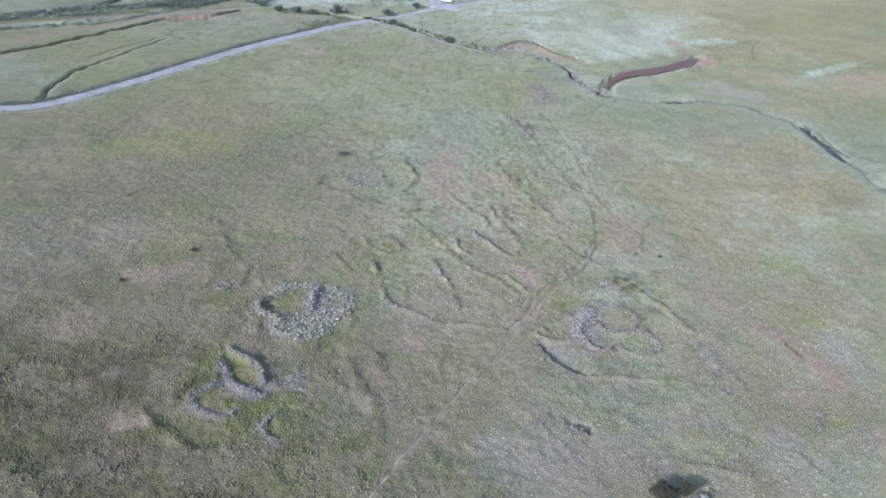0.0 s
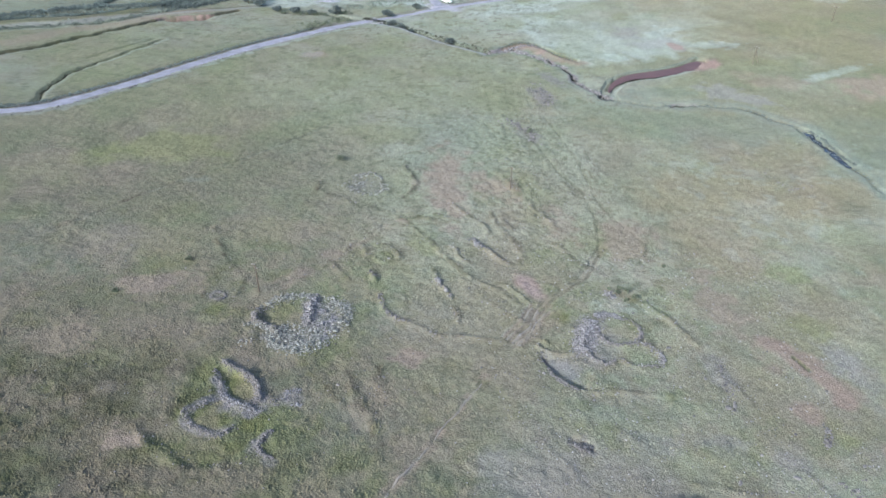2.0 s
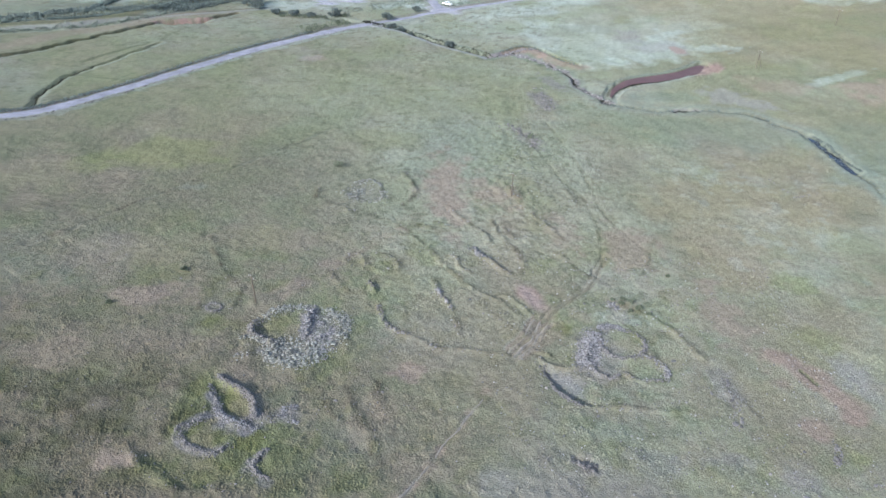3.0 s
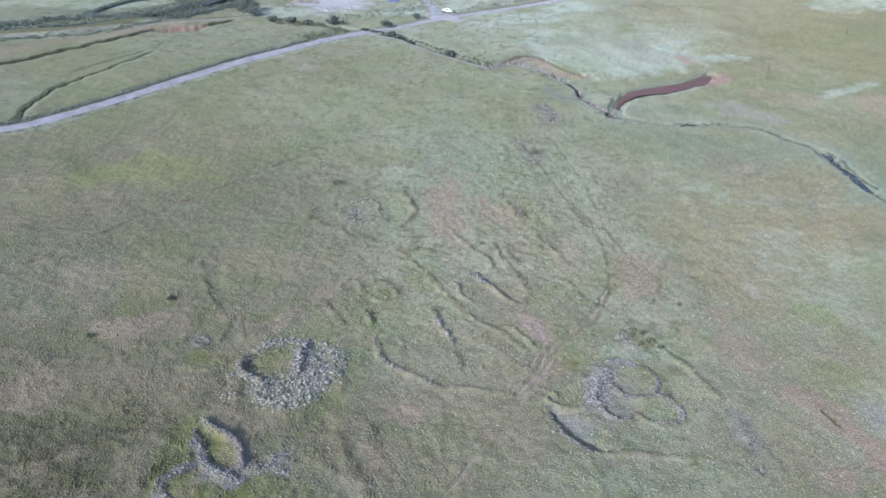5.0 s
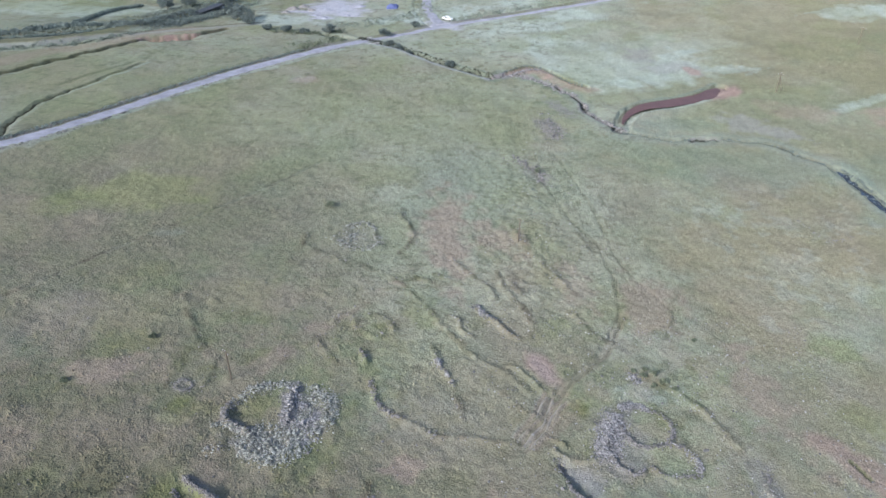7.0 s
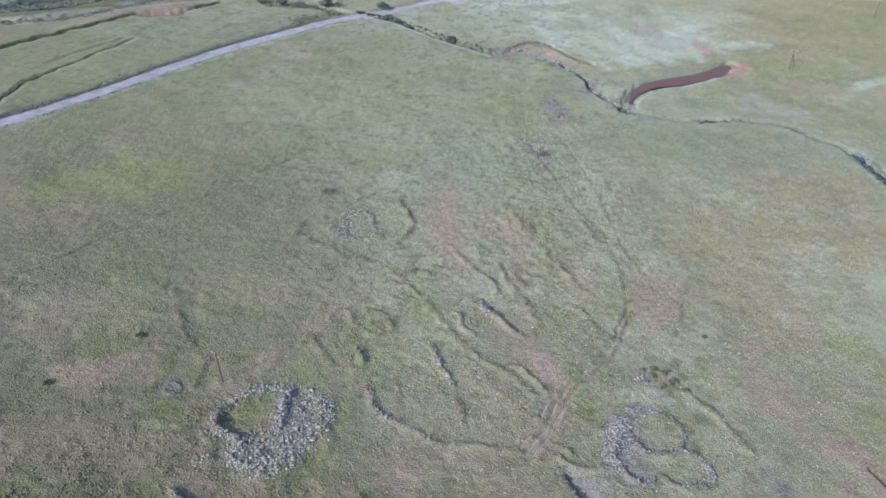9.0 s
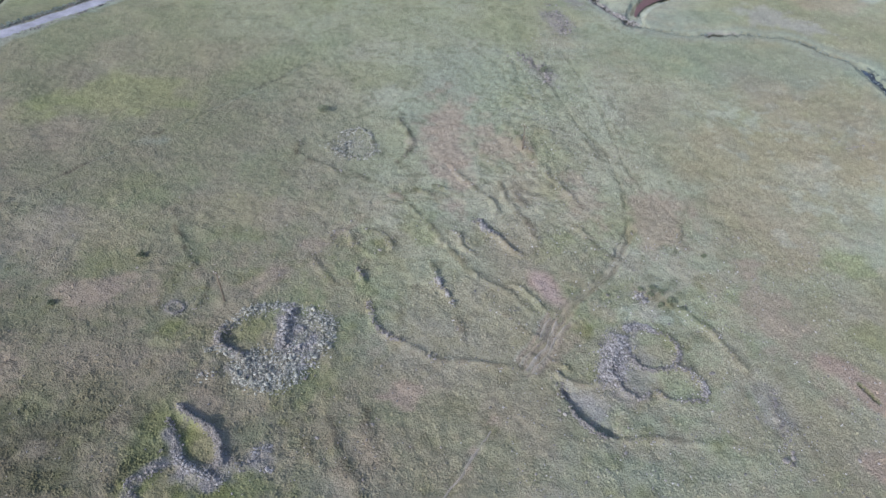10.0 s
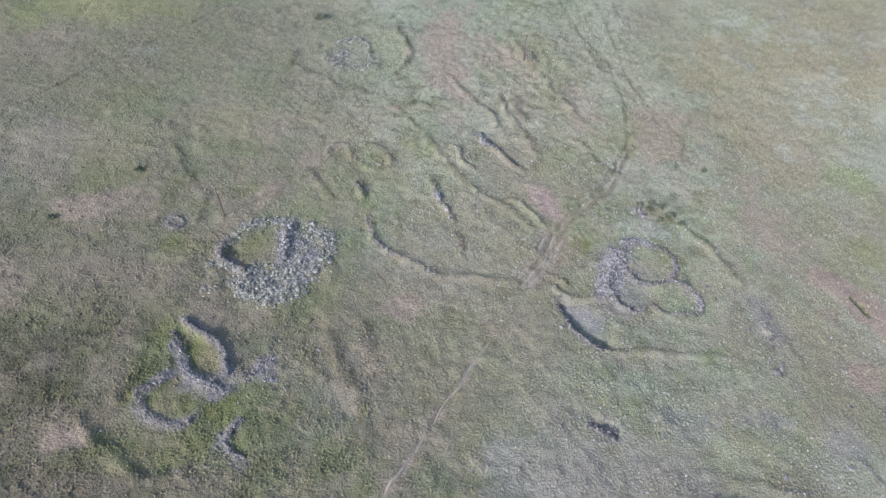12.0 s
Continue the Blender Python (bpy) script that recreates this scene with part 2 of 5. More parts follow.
# grown-over banks: points, height, half width
CENTRE_BANKS = [
    ([(-8, 130.1), (-5.5, 128.7), (-3, 125.7), (-1.5, 122.6), (1.9, 117.1), (5.4, 111.7), (9.8, 108), (13.1, 104.8)], 0.42, 0.6),
    ([(-7.7, 133.5), (-5.2, 134.5), (-2.1, 133.2)], 0.45, 0.6),
    ([(1.6, 121.9), (3.1, 121.5), (3.8, 118.3), (5.6, 116.8)], 0.68, 0.45),
    ([(6.2, 126.2), (8, 123.1), (10.1, 121), (11.8, 118.2), (14.1, 116.5)], 0.75, 0.55),
    ([(1.1, 145.4), (3.4, 139.8), (5.7, 136.3), (8.2, 133), (9.3, 131.3), (10.4, 127.3)], 0.5, 0.6),
    ([(10.6, 138.6), (12, 132.5), (14, 128.3), (15.7, 124.5), (16.1, 120.5), (15.6, 117.3)], 0.6, 0.6),
    ([(13, 135.9), (15.2, 130)], 0.4, 0.5),
    ([(10.5, 110.3), (12.6, 108.6), (14.6, 106), (16.5, 103.3)], 0.55, 0.5),
]
HUT_BANKS = [
    ([(-19, 117.9), (-18.5, 120.7), (-16.7, 121.6), (-15.9, 120.7), (-14.5, 117.3)], 0.5, 0.55),
    ([(-12.5, 121.7), (-10, 121), (-8.5, 118.4), (-8.5, 116)], 0.58, 0.5),
    ([(-13.5, 117), (-11.2, 115), (-8.5, 116)], 0.4, 0.5),
    ([(-13.4, 111.4), (-11.9, 108.2)], 0.7, 0.5),
    ([(-11.2, 104.2), (-9.7, 99.6), (-7.9, 97.4), (-5.8, 96.2), (-3.3, 94.8), (-0.8, 93), (1.6, 92.6), (5.6, 92.6), (9.6, 92.2), (12.5, 92.3)], 0.42, 0.55),
    ([(-1.6, 113.5), (-1.1, 110.9), (-0.5, 109), (0.9, 106.6), (2.1, 103.8)], 0.65, 0.5),
    ([(1.7, 101.3), (2.9, 98.2), (3.1, 96.4)], 0.5, 0.5),
    ([(-21.1, 114.6), (-19.2, 110.5), (-16.7, 108.1)], 0.4, 0.6),
]
EAST_BANKS = [
    ([(31.8, 100), (33.9, 98.6), (34.6, 95.9), (33.3, 93.1), (30.1, 92.4), (27.8, 93.3), (26.8, 95.8)], 0.5, 0.45),
    ([(30.1, 101), (27.8, 100.3), (26.1, 98.2), (25, 95.5), (24, 92.7), (23.6, 90.4)], 0.55, 0.9),
    ([(24.1, 90.5), (25.3, 88.2), (27.1, 87.1), (28.5, 88.3)], 0.5, 0.4),
    ([(33.3, 93.1), (35.4, 92.3), (36.5, 90), (36.3, 87.7)], 0.5, 0.45),
    ([(29.4, 88.8), (30.7, 87.4), (33.4, 87), (35.8, 87.4)], 0.45, 0.4),
    ([(15.5, 93.7), (16.6, 93), (18.2, 92.4)], 0.5, 0.4),
]
EAST_BANKS += [
    ([(15.7, 91.9), (17.5, 90.2), (20.6, 89.6), (22.8, 90.1)], 0.5, 0.4),
    ([(21, 80.7), (23.8, 80.3), (27.6, 80.6), (30.6, 80.3), (33.7, 80.3), (36.8, 80.4)], 0.4, 0.45),
    ([(33.4, 108.4), (35.7, 106.4), (38.6, 103.5), (40.9, 100.5), (42.2, 97.3), (43.1, 94.4), (43.9, 91.9)], 0.38, 0.6),
]
FAR_BANKS = [
    ([(-13.6, 145.7), (-17, 144.6), (-20.1, 145.9), (-22, 148.4), (-20.2, 152.8), (-15.9, 155.1), (-13.7, 150.4), (-13.6, 145.7)], 0.35, 0.6),
    ([(-10.5, 160), (-8.7, 158.9), (-6.6, 153.4), (-6.4, 148.6), (-8.6, 143.6)], 0.55, 0.7),
    ([(-28.2, 150.1), (-28, 145), (-23.3, 141.5), (-18.9, 139)], 0.4, 0.7),
    ([(-46.5, 126), (-42.5, 116.5), (-40, 112), (-36.5, 108), (-35.2, 103)], 0.26, 0.7),
    ([(23.8, 125.7), (25.7, 121.1), (27.2, 118.4), (30, 117)], 0.5, 0.6),
    ([(21.4, 146.2), (23, 136.2), (26, 130)], 0.45, 0.6),
]
FAR_BANKS += [
    ([(29.7, 154), (30.9, 146.3)], 0.4, 0.6),
    ([(14, 160), (17, 150), (20, 143), (22, 136)], 0.35, 0.7),
    ([(43.1, 128.3), (42.1, 123.5), (39.2, 118.2)], 0.4, 0.5),
    ([(-16, 139), (-11, 135), (-7, 131)], 0.3, 0.6),
    ([(-1, 136), (4, 133.5)], 0.35, 0.6),
    ([(6, 152), (9, 146), (12, 141)], 0.3, 0.6),
]
WEST_BANKS = [
    ([(-42, 68.4), (-40.2, 66.9), (-38.5, 64.9), (-36.4, 63.9), (-34.1, 62.3), (-32.2, 61), (-30.7, 61.3), (-27.7, 61.6), (-24.1, 64.5)], 0.48, 0.8),
    ([(-26.8, 91.4), (-29.1, 92.9), (-31, 93.8), (-31.2, 96), (-29.8, 98.4)], 0.8, 0.6),
    ([(-29.8, 98.4), (-28.5, 100.4), (-26, 102), (-22.9, 102)], 0.5, 0.8),
    ([(-22.3, 101.7), (-22.6, 97.6), (-22.2, 94.8)], 0.6, 0.9),
    ([(-18.6, 100.5), (-17, 98), (-17, 94)], 0.55, 1.8),
    ([(-29, 92), (-26, 89.6), (-22.5, 87.6), (-20, 90), (-22.5, 92.6)], 0.45, 1.4),
]
WEST_BANKS += [
    ([(-31.8, 88.4), (-31.3, 89), (-30.2, 88.6), (-30, 87.2), (-30.8, 86.6)], 0.35, 0.4),
    ([(-40.6, 101), (-39.6, 102.4), (-37.9, 101.3), (-38.8, 99.7), (-40.6, 101)], 0.3, 0.3),
    ([(-42.1, 103.3), (-41.9, 100.8)], 0.35, 0.45),
    ([(-36, 103.7), (-35.9, 100.7)], 0.35, 0.45),
]
OVAL_BANKS = [
    ([(-33.4, 83.1), (-31.7, 81.7), (-29.5, 80.2), (-28, 79.1), (-26.9, 77), (-26.3, 75), (-26.8, 74.2)], 0.75, 0.42),
    ([(-31.9, 76.2), (-30.6, 74.4), (-28.9, 73.4), (-26.8, 72.8)], 0.45, 0.7),
    ([(-33.2, 75.3), (-33.6, 73.3), (-34.9, 72.4), (-36, 72), (-35, 70.1), (-33.7, 68.9), (-31.8, 67.8), (-29.7, 67.4), (-28.5, 68.8)], 0.4, 0.45),
    ([(-23.1, 68.5), (-24, 67.3), (-24.3, 65.5), (-23.7, 64.5), (-22.1, 63.8)], 0.65, 0.4),
]
FOOT_BANKS = [
    ([(-10, 84), (-9, 78), (-7, 73)], 0.35, 1.0),
    ([(-15, 86), (-13.5, 79), (-10, 72), (-8, 66)], 0.3, 0.9),
    ([(25.5, 73), (28, 69.5), (31, 66)], 0.3, 0.7),
    ([(30, 63.5), (37, 62), (42, 60.5)], 0.35, 0.6),
    ([(43.5, 90.4), (44.8, 87.4), (45.2, 84.9), (46.6, 83.1), (48, 79)], 0.35, 0.6),
    ([(13, 70), (16, 66), (18, 62)], 0.25, 0.6),
    ([(8.5, 104), (11.5, 100), (15, 97)], 0.3, 0.6),
    ([(-17, 78.5), (-15.5, 75.5), (-12, 74.2), (-9, 72.6)], 0.4, 0.7),
    ([(49.4, 65.9), (51.3, 62.9), (53, 60)], 0.4, 0.6),
]
BANKS = CENTRE_BANKS + HUT_BANKS + EAST_BANKS + FAR_BANKS + WEST_BANKS + OVAL_BANKS + FOOT_BANKS

STONY_BANKS = [i for i, (points, height, half) in enumerate(BANKS) if height >= 0.7]

# ---- ground heights on an uneven grid ----
def axis(stops):
    out = [stops[0][0]]
    for (a, s), (b, e) in zip(stops, stops[1:]):
        while out[-1] < b - 1e-6:
            f = min(max((out[-1] - a) / (b - a), 0), 1)
            out.append(out[-1] + s * (e / s) ** f)
    return np.array(out)


GX = axis([(-4600, 600), (-400, 30), (-200, 2.5), (-135, 0.9), (-72, 0.42), (-58, 0.3), (62, 0.3), (76, 0.42), (135, 0.9), (200, 2.5), (400, 30), (4600, 600)])
GY = axis([(-3500, 600), (-100, 30), (20, 1.5), (45, 0.42), (52, 0.3), (130, 0.3), (160, 0.45), (200, 0.7), (345, 0.9), (420, 2.5), (600, 25), (4900, 600)])
XX, YY = np.meshgrid(GX, GY)
ZZ = hill(XX, YY)
near = np.exp(-np.maximum(np.abs(XX) - 180, 0) / 60) * np.exp(-np.maximum(np.abs(YY - 200) - 190, 0) / 60)
ZZ += (fractal(XX, YY, 22, 3, 3) - 0.5) * 0.9 * near + (fractal(XX, YY, 4.5, 9, 4) - 0.5) * 0.55 * near
ZZ += (1 - near) * (fractal(XX, YY, 900, 21, 4) - 0.45) * 60 * np.clip((np.hypot(XX, YY - 200) - 250) / 1500, 0, 1)
# hummocky shoulder of the spur
shoulder = np.exp(-(((XX - 22 - 4 * np.sin(YY / 30)) / 11) ** 2) - (((YY - 165) / 45) ** 2))
ZZ += shoulder * ((fractal(XX + 0.4 * YY, YY * 0.6, 3.0, 33, 3) - 0.5) * 0.45 + (fractal(XX, YY, 1.5, 36, 2) - 0.5) * 0.6)
# tussocks: rounded lumps with creases between them
lumpy = near * (0.55 + 0.45 * np.clip((48 - XX) / 25, 0, 1)) * (0.45 + 0.9 * fractal(XX, YY, 9, 141, 3)) * np.clip((230 - YY) / 60, 0.35, 1) * (1 + 0.12 * np.clip((5 - XX) / 20, 0, 1) * np.clip((105 - YY) / 20, 0, 1))
ZZ += lumpy * (0.28 * np.abs(fractal(XX, YY, 2.2, 143, 2) - 0.5) + 0.15 * np.abs(2 * value_noise(0.8 * XX + 0.6 * YY, 0.8 * YY - 0.6 * XX, 1.1, 145) - 1) + 0.12 * value_noise(0.6 * XX - 0.8 * YY, 0.6 * YY + 0.8 * XX, 0.8, 147))
COVER = {k: np.zeros(XX.shape) for k in ("bare", "lush", "pale", "dark", "stony", "red", "gravel", "ochre", "straw", "lilac", "olive", "sage")}


def cover(kind, amount):
    COVER[kind] = np.clip(np.maximum(COVER[kind], amount), 0, 1)


def wobble(size, seed, low=0.3, high=0.7):
    return np.clip((fractal(XX, YY, size, seed, 4) - low) / (high - low), 0, 1)


def patch(kind, x, y, rx, ry, turn=0.0, amount=1.0, size=5.0, seed=1, rough=0.9):
    """A patch of ground cover with a ragged edge."""
    c, s = math.cos(radians(turn)), math.sin(radians(turn))
    reach = 2.2 * max(rx, ry)
    rows, cols = slice(*np.searchsorted(GY, (y - reach, y + reach))), slice(*np.searchsorted(GX, (x - reach, x + reach)))
    px, py = XX[rows, cols], YY[rows, cols]
    u, v = ((px - x) * c + (py - y) * s) / rx, ((py - y) * c - (px - x) * s) / ry
    r = np.sqrt(u * u + v * v) + (fractal(px, py, size, seed, 4) - 0.5) * 2 * rough
    COVER[kind][rows, cols] = np.maximum(COVER[kind][rows, cols], amount * np.clip((1.15 - r) / 0.6, 0, 1))


def window(line, reach):
    """The part of the grid that lies round a line."""
    lo, hi = line.min(0) - reach, line.max(0) + reach
    return slice(*np.searchsorted(GY, (lo[1], hi[1]))), slice(*np.searchsorted(GX, (lo[0], hi[0])))


def spots(size, seed, scale, base=0.0, low=0.3, high=0.7):
    """An amount that varies from place to place."""
    return lambda x, y: base + scale * np.clip((fractal(x, y, size, seed, 4) - low) / (high - low), 0, 1)


def along(kind, line, half, amount=1.0, soft=0.7, seed=5, side=0):
    rows, cols = window(line, half + soft * 3 + 1)
    px, py = XX[rows, cols], YY[rows, cols]
    d, s, _ = from_line(px, py, line, half + soft * 3 + 1)
    m = np.clip(1 - (d - half * (0.6 + 0.8 * value_noise(px, py, 2.5, seed))) / soft, 0, 1)
    m = m * (amount(px, py) if callable(amount) else amount)
    COVER[kind][rows, cols] = np.clip(np.maximum(COVER[kind][rows, cols], m * (s * side > 0) if side else m), 0, 1)


# broad cover
east = np.clip((XX - 45) / 15, 0, 1)
cover("bare", 0.34 * wobble(30, 41, 0.5, 0.68) * near * np.clip(1 - (YY - 150) / 80, 0.25, 1))
cover("bare", 0.32 * wobble(4.0, 47, 0.45, 0.65) * np.clip((150 - YY) / 40, 0, 1) * near)
cover("lush", 0.30 * wobble(18, 51, 0.52, 0.7) * near)
cover("lush", 0.30 * np.clip((YY - 140) / 60, 0, 1) * np.clip((300 - YY) / 60, 0, 1) * wobble(28, 57, 0.3, 0.6) * near)
cover("lush", 0.26 * np.clip(XX / 12, 0, 1) * np.clip((125 - YY) / 20, 0, 1) * near * (0.4 + 0.8 * wobble(6, 58)))
cover("pale", 0.18 * wobble(24, 61, 0.52, 0.72) * near)
cover("pale", 0.30 * wobble(3.4, 67, 0.56, 0.70) * east * np.clip((190 - YY) / 20, 0, 1) * near)
cover("pale", 0.26 * wobble(1.5, 69, 0.60, 0.74) * shoulder)
cover("straw", 0.55 * np.clip((YY - 105) / 50, 0, 1) * np.clip((XX + 60) / 50, 0.35, 1) * np.clip((140 - XX) / 50, 0, 1) * near * (0.6 + 0.5 * wobble(11, 68)))
# far ground paled: pale growth, with distance haze put into the colour
cover("pale", 0.42 * np.clip((XX + 70) / 40, 0, 1) * np.clip((88 - XX) / 30, 0, 1) * np.clip((YY - 246 - 0.25 * np.abs(XX - 50)) / 25, 0, 1) * np.clip((380 - YY) / 40, 0, 1) * (0.6 + 0.6 * wobble(9, 62)))
# paler toward the right: lighter grass, and partly uneven light put into colour
cover("straw", 0.60 * np.clip((XX - 2) / 30, 0, 1) * np.clip((200 - YY) / 40, 0, 1) * near * (0.45 + 0.8 * wobble(7, 66)))
cover("straw", 0.85 * np.clip((46 - np.abs(XX - 20)) / 22, 0, 1) * np.clip((YY - 84) / 20, 0, 1) * np.clip((170 - YY) / 30, 0, 1) * (0.6 + 0.5 * wobble(5, 65)))
cover("olive", 0.40 * wobble(2.2, 72, 0.52, 0.72) * np.clip((150 - YY) / 40, 0, 1) * (1 - east) * near)
cover("dark", 0.28 * wobble(12, 71, 0.55, 0.75) * near)
cover("dark", 0.5 * wobble(2.0, 78, 0.58, 0.70) * near * (1 - 0.7 * east))
cover("dark", 0.6 * wobble(1.3, 79, 0.60, 0.72) * shoulder)
# darker toward the left and front: darker grass, with light falloff put into colour
cover("dark", 0.42 * np.clip((-12 - XX) / 40, 0, 1) * np.clip((215 - YY) / 50, 0, 1) * near * (0.85 + 0.25 * wobble(14, 76)))
cover("dark", 0.95 * np.clip((8 - XX) / 45, 0, 1) * np.clip((112 - YY) / 40, 0, 1) * near * (0.75 + 0.4 * wobble(3, 75)))

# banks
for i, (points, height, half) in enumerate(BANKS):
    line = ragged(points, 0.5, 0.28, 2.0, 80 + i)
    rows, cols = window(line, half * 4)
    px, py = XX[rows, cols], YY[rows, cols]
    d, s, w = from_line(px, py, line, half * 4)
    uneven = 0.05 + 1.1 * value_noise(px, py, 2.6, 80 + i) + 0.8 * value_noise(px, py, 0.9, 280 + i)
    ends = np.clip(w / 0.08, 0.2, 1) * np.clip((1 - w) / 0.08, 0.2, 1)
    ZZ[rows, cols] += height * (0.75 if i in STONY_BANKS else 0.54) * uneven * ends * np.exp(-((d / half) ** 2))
    # spotted dark growth along each bank, also standing in for its shaded side
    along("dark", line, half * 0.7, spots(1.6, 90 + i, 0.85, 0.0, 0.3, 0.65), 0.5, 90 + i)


def scarp(points, depth, reach, turned=1):
    """A step in the ground: lower on the line's left, rising back over its reach."""
    line = ragged(points, 0.4, 0.22, 1.4, 19)
    rows, cols = window(line, reach + 1)
    px, py = XX[rows, cols], YY[rows, cols]
    d, s, w = from_line(px, py, line, reach + 1)
    ends = np.clip(w / 0.12, 0, 1) * np.clip((1 - w) / 0.12, 0, 1)
    d = np.where(s * turned > 0, d, -d)
    t = np.clip((d + 0.25) / 0.6, 0, 1) * np.clip(1 - d / reach, 0, 1)
    ZZ[rows, cols] -= depth * t * ends * (d < reach) * (0.7 + 0.6 * value_noise(px, py, 1.5, 44))


scarp([(16.4, 89.6), (16.7, 87.4), (17.4, 85.8), (18.5, 83.9), (21, 81.5), (23.5, 80.4)], 0.9, 6)
scarp([(-34.5, 81.4), (-33.2, 79.9), (-31.5, 77.1), (-30.2, 75.2), (-28.6, 74.5), (-26.9, 74.6)], 0.55, 4.0)
scarp([(-31, 96), (-30.3, 94.6), (-28.9, 93.4), (-27.1, 92.2)], 0.35, 5)
scarp([(-23.4, 67.9), (-24.5, 66.3), (-24.4, 64.5), (-21.6, 63.4)], 0.3, 1.8)
scarp([(17.8, 70.3), (18.8, 69), (19.8, 68.6), (21.2, 67.2)], 0.7, 1.6)
scarp([(19.6, 70), (20.6, 69.2), (21.6, 69)], 0.5, 1.2)
scarp([(-40.8, 67.2), (-37, 64.6), (-33.8, 62), (-30.5, 60.7)], 0.2, 4)


def carve(line, depth, half, flat=0.5, seed=7):
    """Cuts a channel with steep sides."""
    rows, cols = window(line, half * 3 + 3)
    px, py = XX[rows, cols], YY[rows, cols]
    d, s, w = from_line(px, py, line, half * 3 + 3)
    h = half * (0.75 + 0.5 * value_noise(px, py, 3.5, seed))
    t = np.clip((h - d) / (h * (1 - flat)), 0, 1)
    ZZ[rows, cols] -= depth * t * t * (3 - 2 * t) * (0.6 + 0.8 * value_noise(px, py, 1.6, seed + 3))


carve(STREAM_TOP, 1.5, 1.5)
carve(STREAM_MID, 0.9, 1.0)
scarp(STREAM_MID[12::5], 0.9, 6)
carve(STREAM_LOW, 0.45, 0.9)
carve(RED_POOL, 0.75, 3.0, 0.85)
carve(DARK_POOL, 0.6, 1.9, 0.75)
DITCH_CUT = ragged([(69, 203.4), (71, 204.6), (74, 205), (77, 204.4)], 0.6, 0.25)
carve(DITCH_CUT, 0.9, 0.8)
carve(GULLY_LONG, 2.0, 1.4)
carve(GULLY_BEND, 0.9, 0.75)
carve(GULLY_FAINT, 0.3, 0.7)
carve(TRACK, 0.2, 1.3, 0.3)
for shift in (-1.5, -0.5, 0.6, 1.6):
    carve(ragged(TRACK[2:30:6] + (shift, -shift * 0.6), 0.5, 0.3, 2.0, 70), 0.14, 0.36)
for shift in (-0.5, 0.5):
    carve(TRACK[26:] + (shift, -shift * 0.6), 0.16, 0.34)
carve(FOOTPATH[24:], 0.15, 0.5)
carve(OLD_FENCE, 0.16, 0.5)
carve(TERRACE, 0.12, 0.5)
carve(TERRACE_LOW, 0.1, 0.45)

# road bed, with a ditch on its far side, and the railway bank
ROAD_HALF = 2.4
BROWN = curve([(-145, 240), (-131.8, 262.7), (-120.6, 272.8), (-110.5, 289.2), (-96.3, 299)], 2.0)
for line, half in ((ROAD, ROAD_HALF), (BRANCH, 2.2)):
    d, s, w = from_line(XX, YY, line, 16)
    level = hill(*line[np.clip((w * (len(line) - 1)).round().astype(int), 0, len(line) - 1)].transpose(2, 0, 1)) + 0.15
    t = np.clip((half + 4 - d) / 3.5, 0, 1)
    t = t * t * (3 - 2 * t)
    ZZ = ZZ * (1 - t) + level * t
    ZZ -= 0.25 * np.exp(-(((d - half - 3.0) / 0.8) ** 2)) * (s > 0)
    along("dark", line, half + 2.4, 0.5, 0.9, 3, side=1)
    along("pale", line, half + 1.4, 0.6, 1.0, 4, side=-1)
d, s, w = from_line(XX, YY, RAIL, 14)
rail_level = hill(*RAIL[np.clip((w * (len(RAIL) - 1)).round().astype(int), 0, len(RAIL) - 1)].transpose(2, 0, 1)) + 1.6
t = np.clip((4.6 - d) / 3.6, 0, 1)
gap = np.clip((np.hypot(XX + 97.5, YY - 327) - 5.5) / 2, 0, 1)
ZZ = np.where(t > 0, ZZ * (1 - t * gap) + rail_level * t * gap, ZZ)

